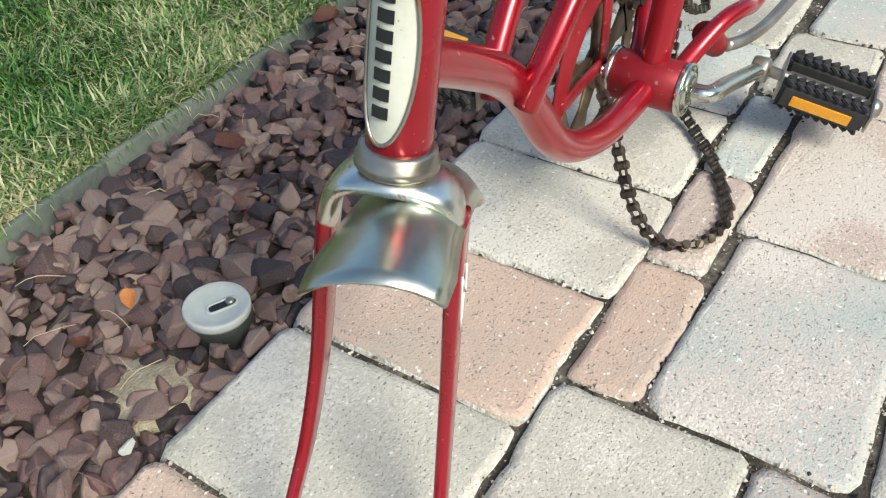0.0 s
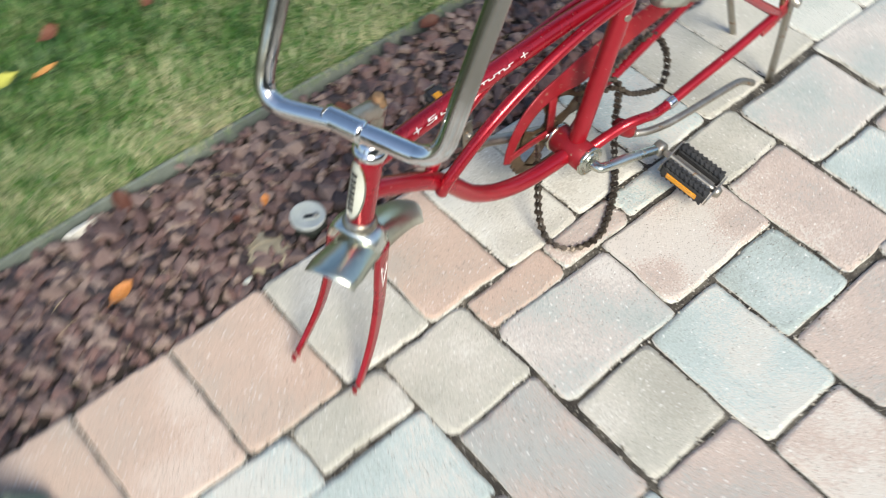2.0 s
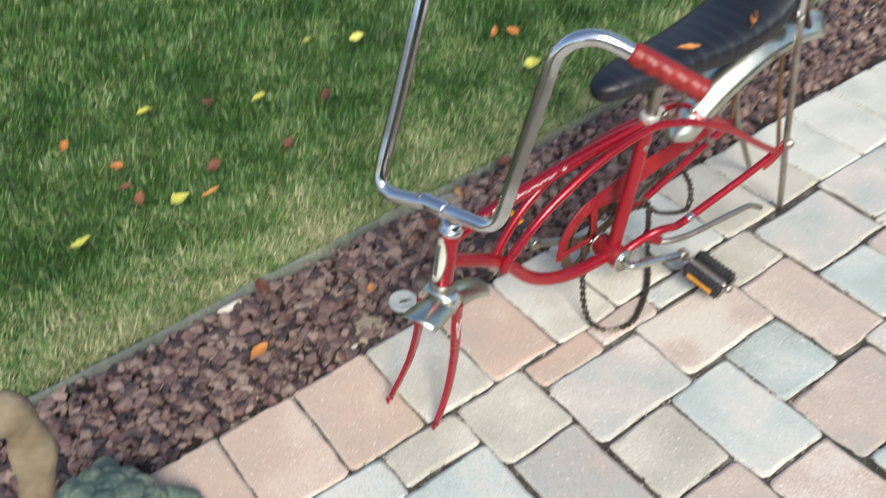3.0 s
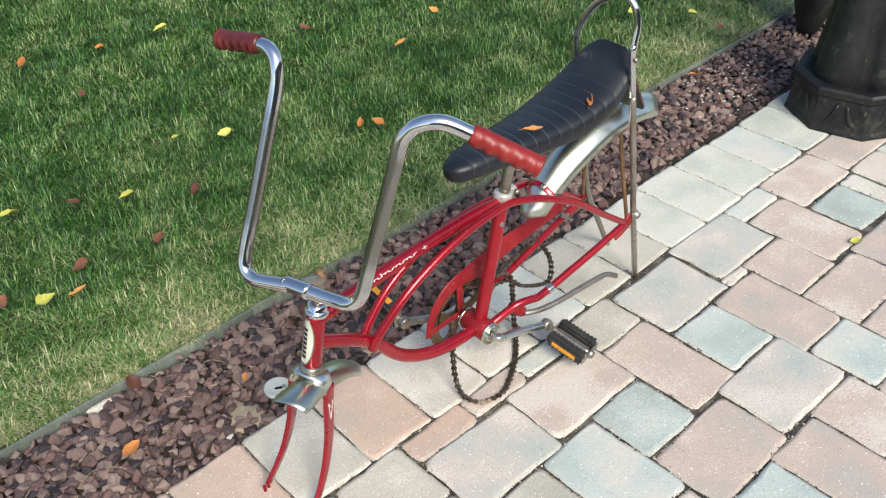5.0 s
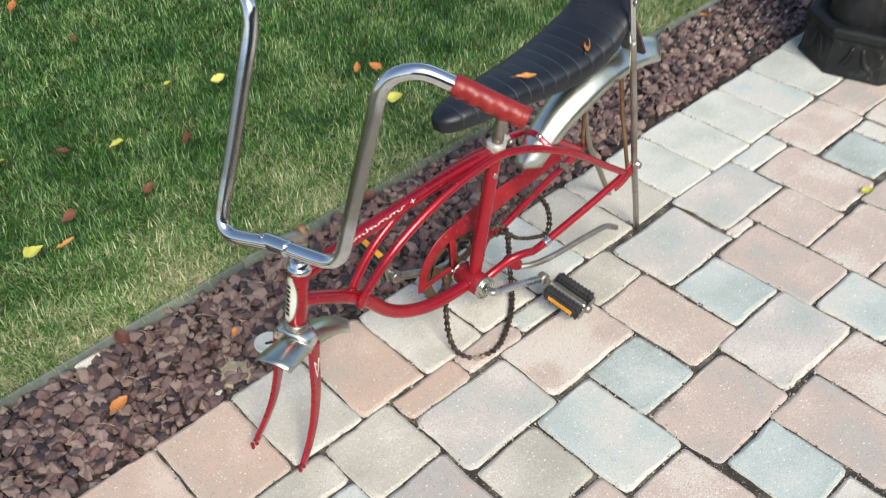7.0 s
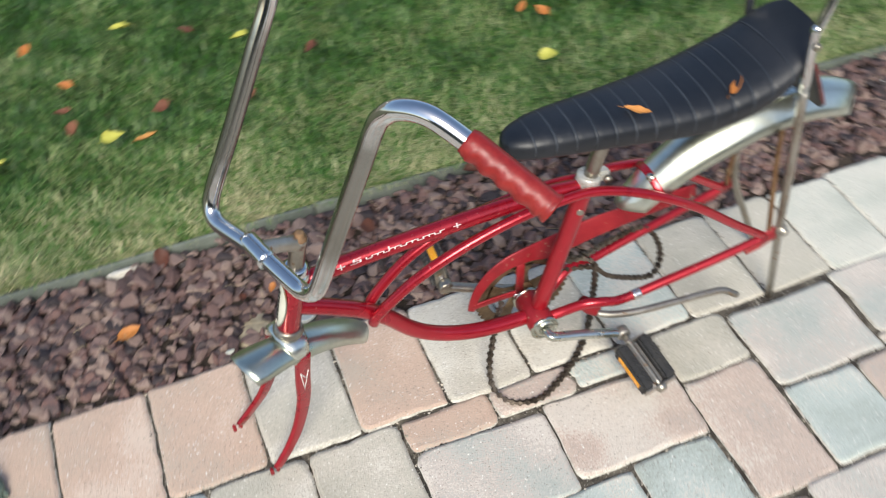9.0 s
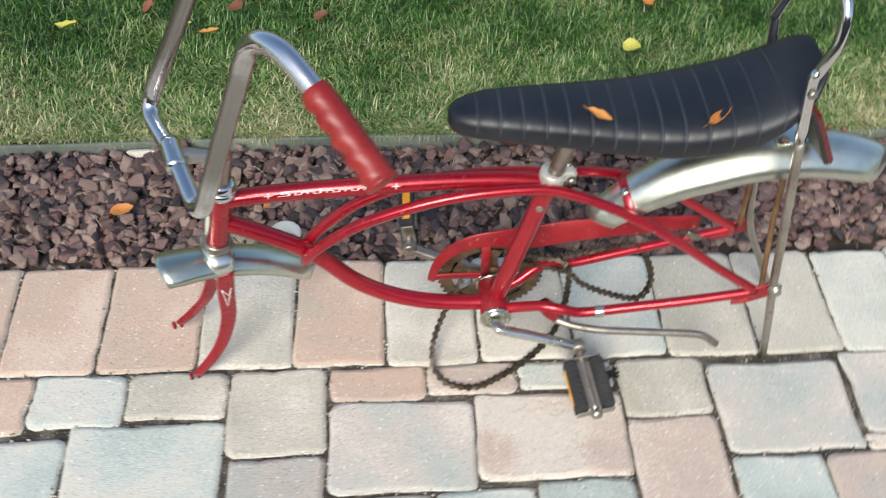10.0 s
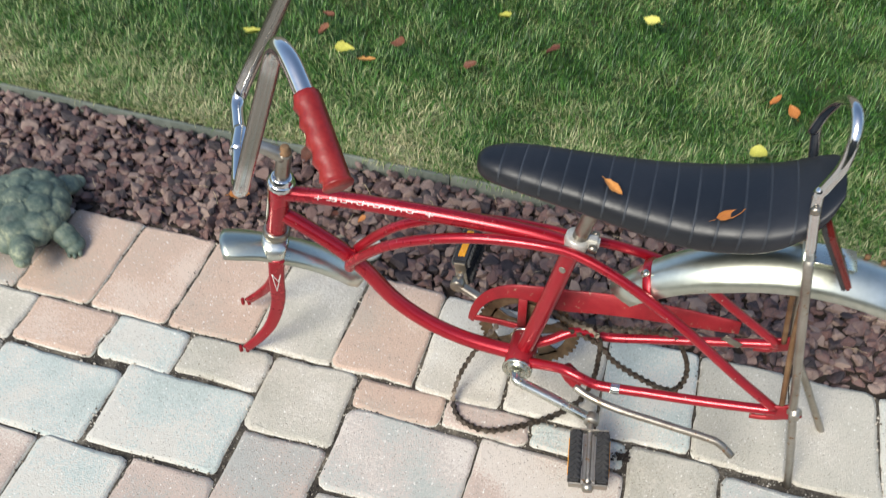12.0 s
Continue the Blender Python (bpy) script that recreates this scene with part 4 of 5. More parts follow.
def steer(z, f, l):
    """A point of the turned fork: height, forward of the steering axis, to its left."""
    return tuple(HEAD_LOW + STEER * ((z - HEAD_LOW.z) / STEER.z) + FWD * f + LEFT * l)


def build_frame():
    head = part("head_tube", tube("head_tube", [HEAD_LOW, HEAD_LOW.lerp(HEAD_TOP, .5), HEAD_TOP], .0168, 4, 24, (1, 0, 0)), RED, bike)
    # oval badge with a column of dark bars
    ax = FWD.lerp(Vector((-1, 0, 0)), 1.0).normalized()
    up, side = STEER, STEER.cross(ax).normalized()
    centre = HEAD_LOW.lerp(HEAD_TOP, .555)

    def on_badge(u, v, lift):
        a = u / .0172
        return centre + up * v + (ax * math.cos(a) + side * math.sin(a)) * (.0172 + lift)

    def badge_mesh(name, ru, rv, lift):
        verts, faces, n = [], [], 28
        for k in (0.0, .5, 1.0):
            verts += [on_badge(ru * k * math.cos(2 * math.pi * j / n), rv * k * math.sin(2 * math.pi * j / n), lift * (1 if k < 1 else .2)) for j in range(n)]
        for k in range(2):
            faces += [(k * n + j, k * n + (j + 1) % n, (k + 1) * n + (j + 1) % n, (k + 1) * n + j) for j in range(n)]
        return mesh_of(name, verts, faces)

    badge = part("badge", badge_mesh("badge", .0152, .046, .0014), CREAM, head, "cream oval badge with a column of dark bars")
    part("badge_rim", sweep("badge_rim", [on_badge(.0152 * math.cos(2 * math.pi * j / 40), .046 * math.sin(2 * math.pi * j / 40), .001) for j in range(41)], ring(.0011, 6), caps=False), STEEL, head)
    for k in range(7):
        v0 = .030 - k * .0092
        bar = [on_badge(u, v, .0024) for v in (v0, v0 - .0062) for u in (-.0040, 0, .0040)]
        part("badge_bar", mesh_of("badge_bar", bar, [(0, 1, 4, 3), (1, 2, 5, 4)]), INK, head)
    part("lower_cup", lathe("lower_cup", HEAD_LOW - STEER * .004, STEER, [(.0200, 0), (.0218, .002), (.0218, .006), (.0202, .0075), (.0200, .0115), (.0172, .013)]), STEEL, bike, "pitted steel bearing cup")
    part("upper_cup", lathe("upper_cup", HEAD_TOP - STEER * .004, STEER, [(.0175, 0), (.0208, .003), (.0208, .010), (.018, .012), (.0165, .014), (.0165, .022), (.012, .024)]), CHROME, bike, "chromed headset nut and cup")
    part("top_tube", tube("top_tube", [on(.262, 0, .372), on(.321, 0, .380), on(.394, 0, .386), on(.49, 0, .391), on(.57, 0, .3935), on(.648, 0, .392), on(.704, 0, .384)], .0125), RED, bike)
    part("down_tube", tube("down_tube", [on(.250, 0, .329), on(.272, 0, .319), on(.308, 0, .2985), on(.352, 0, .270), on(.388, 0, .236), on(.428, 0, .187), on(.465, 0, .156), on(.505, 0, .134), on(.55, 0, .119), on(.60, 0, .112), on(.645, 0, .110)], .0128, 6, 18), RED, bike)
    part("seat_tube", tube("seat_tube", [on(.653, 0, .112), on(.679, 0, .25), on(.7045, 0, .39)], .0135, 6, 18), RED, bike)
    part("emblem", lathe("emblem", on(.694, -.0125, .345), (-.35, -1, .1), [(.0055, 0), (.0055, .0012), (.0045, .0018), (.003, .0012)], 14), STEEL, bike, "small round worn emblem")
    part("bottom_bracket", lathe("bottom_bracket", on(.652, -.032, .112), (0, 1, 0), [(.0215, 0), (.0235, .002), (.0235, .062), (.0215, .064)]), RED_WORN, bike)
    for s in (-1, 1):
        part("mid_tube", tube("mid_tube", [on(.364, s * .011, .247), on(.374, s * .016, .272), on(.430, s * .021, .326), on(.50, s * .022, .362), on(.577, s * .022, .385 - .004 * (s > 0)), on(.655, s * .022, .394 - .009 * (s > 0)), on(.71, s * .023, .391 - .011 * (s > 0)),
                                            on(.78, s * .036, .372 - .007 * (s > 0)), on(.87, s * .052, .326), on(.97, s * .06, .249), on(1.038, s * .063, .198)], [.0085, .0082, .0075, .0075, .007], 8), RED, bike)
        part("chain_stay", tube("chain_stay", [on(.655, s * .018, .113), on(.69, s * .026, .128), on(.722, s * .038, .145), on(.752, s * .047, .146), on(.785, s * .050, .140), on(.862, s * .055, .156), on(.946, s * .060, .174), on(1.04, s * .064, .196)],
                                [.009, .0085, .0082, .008, .0075], 8), RED, bike)
        drop = part("dropout", sweep("dropout", spline([on(1.028, s * .064, .191), on(1.05, s * .0655, .198), on(1.068, s * .066, .21)], 4), rounded(.005, .03, .002, 2)), RED_WORN, bike, "slotted flat dropout in worn red paint")
        part("dropout_jaw", sweep("dropout_jaw", spline([on(1.008, s * .0655, .172), on(1.03, s * .0655, .176), on(1.058, s * .066, .19)], 4), rounded(.005, .009, .002, 2)), RED_WORN, drop)
    # strap over the front of the mudguard, from stay to stay
    strap = part("fender_strap", sweep("fender_strap", spline([on(.820, -.038, .350), on(.815, -.031, .361), on(.811, -.015, .3715), on(.810, 0, .3745), on(.811, .015, .3715), on(.815, .031, .361), on(.820, .038, .350)], 5), rounded(.003, .012, .0012, 2), ref=(.7, 0, .7)), RED, bike, "red strap bridging the two stays")
    part("strap_bolt", lathe("strap_bolt", on(.810, -.013, .3725), (-.7, -.3, .6), [(.0065, 0), (.0065, .004), (.004, .006)], 8), AGED, strap)
    part("seat_clamp", lathe("seat_clamp", on(.7035, 0, .384), (.182, 0, .983), [(.0165, 0), (.0182, .002), (.0182, .021), (.0165, .023)]), PALE, bike, "pale steel seat clamp")
    ear = part("clamp_ear", block("clamp_ear", on(.728, 0, .400), (.02, .018, .018), .004), PALE, bike)
    part("clamp_bolt", lathe("clamp_bolt", on(.730, -.018, .400), (0, 1, 0), [(.0065, 0), (.0065, .006), (.004, .006), (.004, .03), (.006, .03), (.006, .035)], 10), STEEL, ear)
    part("seat_post", tube("seat_post", [on(.709, 0, .405), on(.718, 0, .45), on(.727, 0, .478)], .0108, 4, 16), STEEL, bike, "tarnished steel seat post")
    # white lettering along the top tube as plain bars between two small stars
    tb = spline([on(.262, 0, .372), on(.321, 0, .380), on(.394, 0, .386), on(.49, 0, .391), on(.57, 0, .3935), on(.648, 0, .392)], 12)

    def at_tube(s, a):
        """A point of the top tube's surface: x along it, angle round it from the top towards the left side."""
        z = np.interp(s, tb[:, 0], tb[:, 2])
        return Vector((s, mid(s, z) - .0129 * math.sin(a), z + .0129 * math.cos(a)))

    def decal(s0, s1, a0, a1):
        n = 4
        verts = [at_tube(s0 + (s1 - s0) * i / n, a0 + (a1 - a0) * j / 2) for i in range(n + 1) for j in range(3)]
        part("lettering_bar", mesh_of("lettering_bar", verts, [(i * 3 + j, i * 3 + j + 1, i * 3 + j + 4, i * 3 + j + 3) for i in range(n) for j in range(2)]), DECAL, top)

    top = [o for o in bike.children if o.name.startswith("top_tube")][0]
    strokes = [(.344, .356, .70, .76), (.344, .347, .70, .92), (.344, .356, .90, .96), (.353, .356, .92, 1.16), (.340, .356, 1.12, 1.18)]
    for k in range(14):
        p = .362 + .0083 * k
        strokes.append((p, p + .0018, .66 if k == 4 else .92, 1.16))
        strokes.append((p, p + .0083, *((.91, .97) if k % 3 else (1.11, 1.17))))
    for s0, s1, a0, a1 in strokes:
        decal(s0, s1, a0, a1)
    for s in (.327, .496):
        decal(s - .006, s + .006, .97, 1.04)
        decal(s - .0008, s + .0008, .72, 1.29)


build_frame()


def build_fork():
    # the crown is a smooth strap over the mudguard, pointed where it meets the legs
    verts, faces, n, m = [], [], 30, 10
    arch = spline([(-.0352, -.044), (-.0345, -.033), (-.0315, -.0205), (-.0250, -.0125), (-.0140, -.0082), (0, -.0070), (.0140, -.0082), (.0250, -.0125), (.0315, -.0205), (.0345, -.033), (.0352, -.044)], 4)
    n = len(arch)
    tang = np.gradient(arch, axis=0)
    tang /= np.linalg.norm(tang, axis=1)[:, None]
    for k in range(n):
        e = min(k, n - 1 - k) / (n / 2)
        half = float(np.interp(e, [0, .06, .14, .3, .5, .7, 1], [.004, .010, .013, .0145, .0165, .0195, .0215]))
        nl, ns = -tang[k][1], tang[k][0]
        for f, lift in ((-1, -.004), (-1, .0), (-.8, .0026), (-.3, .0036), (.3, .0036), (.8, .0026), (1, .0), (1, -.004), (.85, -.0055), (-.85, -.0055)):
            verts.append(HEAD_LOW + FWD * (half * f) + LEFT * (arch[k][0] + nl * lift) + STEER * (arch[k][1] + ns * lift))
    for k in range(n - 1):
        faces += [(k * m + q, k * m + (q + 1) % m, (k + 1) * m + (q + 1) % m, (k + 1) * m + q) for q in range(m)]
    faces += [tuple(range(m))[::-1], tuple((n - 1) * m + q for q in range(m))]
    part("fork_crown", mesh_of("fork_crown", verts, faces), AGED, bike, "dull chromed fork crown strap")
    for s in (1, -1):
        path = spline([steer(.260, -.002, s * .0342), steer(.21, -.006, s * .0362), steer(.15, -.012, s * .039), (steer(.09, -.005, s * .043)), steer(.05, .012, s * .047), steer(.018, .034, s * .050)], 8)
        k = np.linspace(0, 1, len(path))
        leg = part("fork_leg", sweep("fork_leg", path, [rounded(w, d, min(w, d) * .42, 3) for w, d in zip(np.interp(k, [0, .5, 1], [.0095, .0085, .0075]), np.interp(k, [0, .3, .8, 1], [.026, .025, .019, .017]))], ref=(-.9, -.35, 0)), RED, bike)
        tip = steer(.010, .038, s * .050)
        for d in (-1, 1):
            q = Vector(tip) + FWD * (d * .0055) + Vector((0, 0, .004))
            part("fork_end", block("fork_end", q, (.006, .006, .017), .0015), RED_WORN, leg)
        # thin white arrow line on the outside of the leg
        face = LEFT * (s * .0049)
        for a, b, c, d in ((.228, -.007, .185, .000), (.228, .007, .185, .000), (.228, -.007, .212, .000), (.228, .007, .212, .000)):
            p, q = Vector(steer(a, b - .004, s * .0354)) + face, Vector(steer(c, d - .008, s * .0372)) + face
            part("pinstripe", tube("pinstripe", [p, p.lerp(q, .5), q], .0007, 2, 6), DECAL, leg)
    # short front mudguard under the crown
    axle = HEAD_LOW - STEER * .300 + FWD * .045 + LEFT * .007
    fender(axle, FWD, (LEFT + STEER * .12).normalized(), .2890, 8.4, -44, .074, .021, "front_fender", "short chromed front mudguard under the fork crown", STEER, 1.6, .12)


def fender(axle, fwd, left, radius, a0, a1, width, depth, name, label, up=Vector((0, 0, 1)), bow=0.0, flare=0.0, neck=0.0):
    """An arched mudguard of rolled sheet with turned edges; angles from upright, forward positive."""
    n = 26
    path = [axle + fwd * (radius * math.sin(radians(a))) + up * (radius * math.cos(radians(a))) for a in np.linspace(a0, a1, n)]
    sec = []
    m = 11
    for j in range(m):
        u = -1 + 2 * j / (m - 1)
        sec.append((u * width / 2, -depth * abs(u) ** 2.2))
    inner = [(u * (width / 2 - .0015) / (width / 2), v - .0016) for u, v in sec[::-1]]
    secs = []
    for k in range(n):
        e = min(k, n - 1 - k)
        shrink = (.93 + .07 * min(1, k / 2)) * (1 - flare * min(1, k / 6)) if k < n / 2 else (1 - flare) * max(.74 if flare else .5, math.sin(math.acos(max(0.0, 1 - (e + .6) / 3.6))))
        shrink *= 1 - neck * (1 - min(1, k / 10))
        flat = .8 + .2 * min(1, k / 9)
        secs.append([(u * shrink, v * flat) for u, v in sec + inner])
    path = np.array(path)
    t, _, _ = frames(path)
    verts, faces, c = [], [], len(secs[0])
    for k in range(n):
        a = a0 + (a1 - a0) * k / (n - 1)
        for u, v in secs[k]:
            # the leading edge is cut to a bow
            b = radians(a - bow * (2 * u / width) ** 2 * max(0, 1 - k / 12))
            verts.append(axle + left * u + (fwd * math.sin(b) + up * math.cos(b)) * (radius + v))
    for i in range(n - 1):
        faces += [(i * c + j, i * c + (j + 1) % c, (i + 1) * c + (j + 1) % c, (i + 1) * c + j) for j in range(c)]
    faces += [tuple(range(c))[::-1], tuple((n - 1) * c + j for j in range(c))]
    return part(name, mesh_of(name, verts, faces), GUARD, bike, label)


build_fork()


def build_rear():
    hub = Vector((1.032, .037, .156))
    back = Vector((1, .0, 0))
    guard = fender(hub, -back, Vector((0, -1, 0)), .319, 57, -24, .093, .034, "rear_fender", "long chromed rear mudguard, dulled to grey-green", Vector((0, 0, 1)), 8.0, 0.0, .26)
    for a in (-8, -12):
        p = hub - back * (math.sin(radians(a)) * .319) + Vector((0, 0, math.cos(radians(a)) * .319))
        part("fender_rivet", lathe("fender_rivet", p + Vector((0, -.02 if a == -10 else .02, -.004)), (0, 0, 1), [(.004, 0), (.004, .004), (.002, .006)], 10), RUST, guard)
    side = [on(1.113, -.066, .0), on(1.088, -.067, .105), on(1.060, -.068, .213), on(1.037, -.070, .31), on(1.013, -.071, .41), on(.991, -.072, .50), on(.967, -.072, .604)]
    other = [(x + (.052 * (1 - z / .2) if z < .2 else 0), 2 * mid(x, z) - y - .008, z) for x, y, z in side[::-1]]
    loop = side + [on(.970, -.0705, .624), (.973, -.043, .683), (.974, -.033, .715), (.971, -.012, .731), (.968, .02, .722), (.965, .05, .700), (.961, .074, .665), (.958, .086, .628)] + other
    path = spline(loop, 6)
    h = len(path)
    low = [k for k in range(h) if path[k][2] < .545]
    first, last = [k for k in low if k < h // 2], [k for k in low if k > h // 2]
    sissy = part("sissy_bar", sweep("sissy_bar", path[first[-1]:last[0] + 1], ring(.0068, 12)), CHROME, bike, "chromed hoop behind the saddle on tarnished legs")
    for seg in (path[:first[-1] + 1], path[last[0]:]):
        part("hoop_leg", sweep("hoop_leg", seg, ring(.0068, 12, .9)), STEEL, sissy, "tarnished steel leg")
    part("hoop_bolt", lathe("hoop_bolt", on(.968, -.079, .598), (0, -1, 0), [(.006, 0), (.006, .004), (.003, .006)], 8), STEEL, sissy)
    plate = part("fender_bracket", sweep("fender_bracket", [hub - back * (.3212 * math.sin(radians(a))) + Vector((0, 0, .3212 * math.cos(radians(a)))) for a in (7, 3, -1, -5)], rounded(.038, .0022, .001, 2)), AGED, bike, "flat bracket riveted across the mudguard")
    for at in ((1.003, .026, .4765), (1.040, .038, .4770)):
        part("rivet", lathe("rivet", at, (0, 0, 1), [(.005, 0), (.005, .0025), (.003, .004)], 10), RUST, plate)
    for s in (-1, 1):
        part("stay_rod", tube("stay_rod", [on(1.046, s * .062, .205), on(1.034, s * .056, .27), on(1.022, s * .048, .34), on(1.010, s * .040, .43)], .0042, 6, 8), RUST, bike, "rusty mudguard stay")
        nut = on(1.062, s * .070, .212)
        part("axle_nut", lathe("axle_nut", nut, (0, s, 0), [(.011, 0), (.011, .002), (.0075, .003), (.0075, .012), (.005, .013)], 10), STEEL, bike)
    tilt = Euler((0, radians(-30), radians(8))).to_matrix()
    refl = part("rear_reflector", block("rear_reflector", (1.012, -.006, .527), (.006, .050, .106), .002, tilt), RUBBER, bike, "dark red rear reflector in a black holder")
    part("lens", block("lens", (1.019, -.006, .524), (.010, .046, .100), .003, tilt), RED_LENS, refl)


build_rear()


def build_saddle():
    stations = [(.560, .536, .008, .017), (.567, .543, .019, .030), (.585, .548, .029, .038), (.62, .552, .0375, .044), (.70, .551, .048, .050), (.78, .550, .059, .057), (.85, .555, .069, .062), (.91, .568, .073, .062), (.945, .580, .072, .056), (.972, .598, .066, .047), (.989, .612, .055, .036), (.999, .621, .038, .020)]
    st = np.array(stations)
    fine = spline(np.c_[st, np.zeros(len(st))], 6)[:, :4]
    verts, faces, n = [], [], 28

    def surface(row, phi):
        x, z, half, thick = row
        c, s = math.cos(phi), math.sin(phi)
        off = half * math.copysign(abs(c) ** .75, c)
        dz = thick * .42 * abs(s) ** .9 if s > 0 else -thick * .58 * abs(s) ** .55
        return Vector((x, mid(x, z) + off, z - thick * .42 + dz))

    stitches = np.linspace(.594, .955, 14)
    rows = []
    for x in np.unique(np.r_[fine[:, 0], np.linspace(.58, .97, 110)]):
        rows.append([x] + [float(np.interp(x, fine[:, 0], fine[:, c])) for c in (1, 2, 3)])
    for row in rows:
        # the padding swells between the stitched rolls
        sink = .0008 * math.exp(-(min(abs(row[0] - q) for q in stitches) / .0032) ** 2) if .58 < row[0] < .97 else 0
        verts += [surface((row[0], row[1] - sink, row[2] - .5 * sink, row[3] - sink), 2 * math.pi * j / n) for j in range(n)]
    fine = np.array(rows)
    for i in range(len(fine) - 1):
        faces += [(i * n + j, i * n + (j + 1) % n, (i + 1) * n + (j + 1) % n, (i + 1) * n + j) for j in range(n)]
    faces += [tuple(range(n))[::-1], tuple((len(fine) - 1) * n + j for j in range(n))]
    saddle = part("saddle", mesh_of("saddle", verts, faces), VINYL, bike, "long black vinyl banana saddle with cross seams")
    for sx in stitches:
        row = [sx] + [float(np.interp(sx, fine[:, 0], fine[:, c])) for c in (1, 2, 3)]
        row = [row[0], row[1] - .0007, row[2] - .0004, row[3] - .0007]
        pts = [surface(row, a) for a in np.linspace(-.15, math.pi + .15, 22)]
        part("seam", sweep("seam", pts, rounded(.0008, .0030, .0003, 1), ref=(1, 0, 0)), SEAM, saddle, "pale worn cross seam")
    for s in (-1, 1):
        part("saddle_rail", tube("saddle_rail", [on(.69, s * .02, .480), on(.727, s * .018, .472), on(.78, s * .022, .478)], .004, 5, 8), STEEL, bike)
    part("saddle_bracket", block("saddle_bracket", on(.727, 0, .474), (.05, .045, .016), .004), STEEL, bike)



build_saddle()


def build_bars():
    left = [(.340, -.114, .700), (.352, -.117, .735), (.360, -.123, .752), (.373, -.138, .767), (.395, -.161, .769), (.425, -.193, .748)]
    right = [(.281, .106, .700), (.306, .110, .752), (.317, .114, .785), (.321, .122, .800), (.321, .138, .809), (.317, .158, .810)]

    def bend(before, corner, after, reach):
        """Points of a round bend between two straight runs."""
        b, c, a = Vector(before), Vector(corner), Vector(after)
        p, q = c + (b - c).normalized() * reach, c + (a - c).normalized() * reach
        return [tuple(p * (1 - s) ** 2 + c * 2 * s * (1 - s) + q * s * s) for s in (0, .25, .5, .75, 1)]

    low_r = bend((.281, .106, .700), (.178, .0885, .489), (.224, .001, .491), .036)
    low_l = bend((.224, .001, .491), (.2655, -.0965, .482), (.340, -.114, .700), .036)
    path = spline(right[::-1] + [(.238, .0985, .610), (.206, .0932, .547)] + low_r + [(.217, .0145, .4915), (.224, .001, .491), (.231, -.0155, .4895)] + low_l + [(.289, -.102, .551), (.310, -.107, .613)] + left, 6)
    path = np.array(path)
    bar = part("handlebar", sweep("handlebar", path, ring(.0111, 18), ref=(1, 0, .2), caps=False), BAR, bike, "high-rise chromed handlebar, uprights hazed and coloured for dark reflections")
    part("clamp_sleeve", tube("clamp_sleeve", [(.2165, .023, .492), (.224, .001, .4915), (.2315, -.021, .4905)], .0128, 4, 18, (1, 0, .2)), CHROME, bar)
    ends = ((left[-1], (.479, -.258, .704)), (right[-1], (.300, .232, .800)))
    for (start, end), front in zip(ends, (-.35, math.pi + .35)):
        a, b = Vector(start), Vector(end)
        a = a - (b - a) * .10
        pts = np.array([a.lerp(b, s) for s in np.linspace(0, 1, 40)])
        d = (b - a).normalized()
        secs = []
        for k, s in enumerate(np.linspace(0, 1, 40)):
            base = .0146 if .03 < s < .95 else (.0132 if s <= .03 else .0142 + .002 * (s > .97))
            row = []
            for j in range(20):
                phi = 2 * math.pi * j / 20
                under = max(0.0, math.cos(phi - front)) ** 1.5
                dent = .0032 * under * ((.5 + .5 * math.cos(2 * math.pi * 5.0 * (s - .1))) - .3) if .1 < s < .9 else 0
                rib = .0004 * (1 if j % 2 else -1)
                rr = base + dent + rib
                row.append((rr * math.cos(phi), rr * math.sin(phi)))
            secs.append(row)
        # the right grip takes the red that has shade coloured in
        part("grip", sweep("grip", pts, secs, ref=(0, 0, 1)), GRIP if front < 1 else GRIP_SHADED, bar, ("red" if front < 1 else "shade-darkened red") + " moulded rubber grip with finger grooves")
    top = HEAD_TOP + STEER * .018
    stem = part("stem", tube("stem", [top, top + STEER * .03, top + STEER * .052], .0112, 4, 18), STEEL, bike, "tarnished handlebar stem")
    part("stem_bolt", lathe("stem_bolt", top + STEER * .050, STEER, [(.0112, 0), (.010, .006), (.0065, .007), (.0065, .013), (.004, .014)], 12), RUST, stem)
    q = top + STEER * .044
    part("stem_neck", tube("stem_neck", [q, q.lerp(Vector((.224, .001, .489)), .5) + Vector((0, 0, .004)), Vector((.226, .0015, .489))], [.012, .0095, .0125], 5, 14), STEEL, stem)


build_bars()


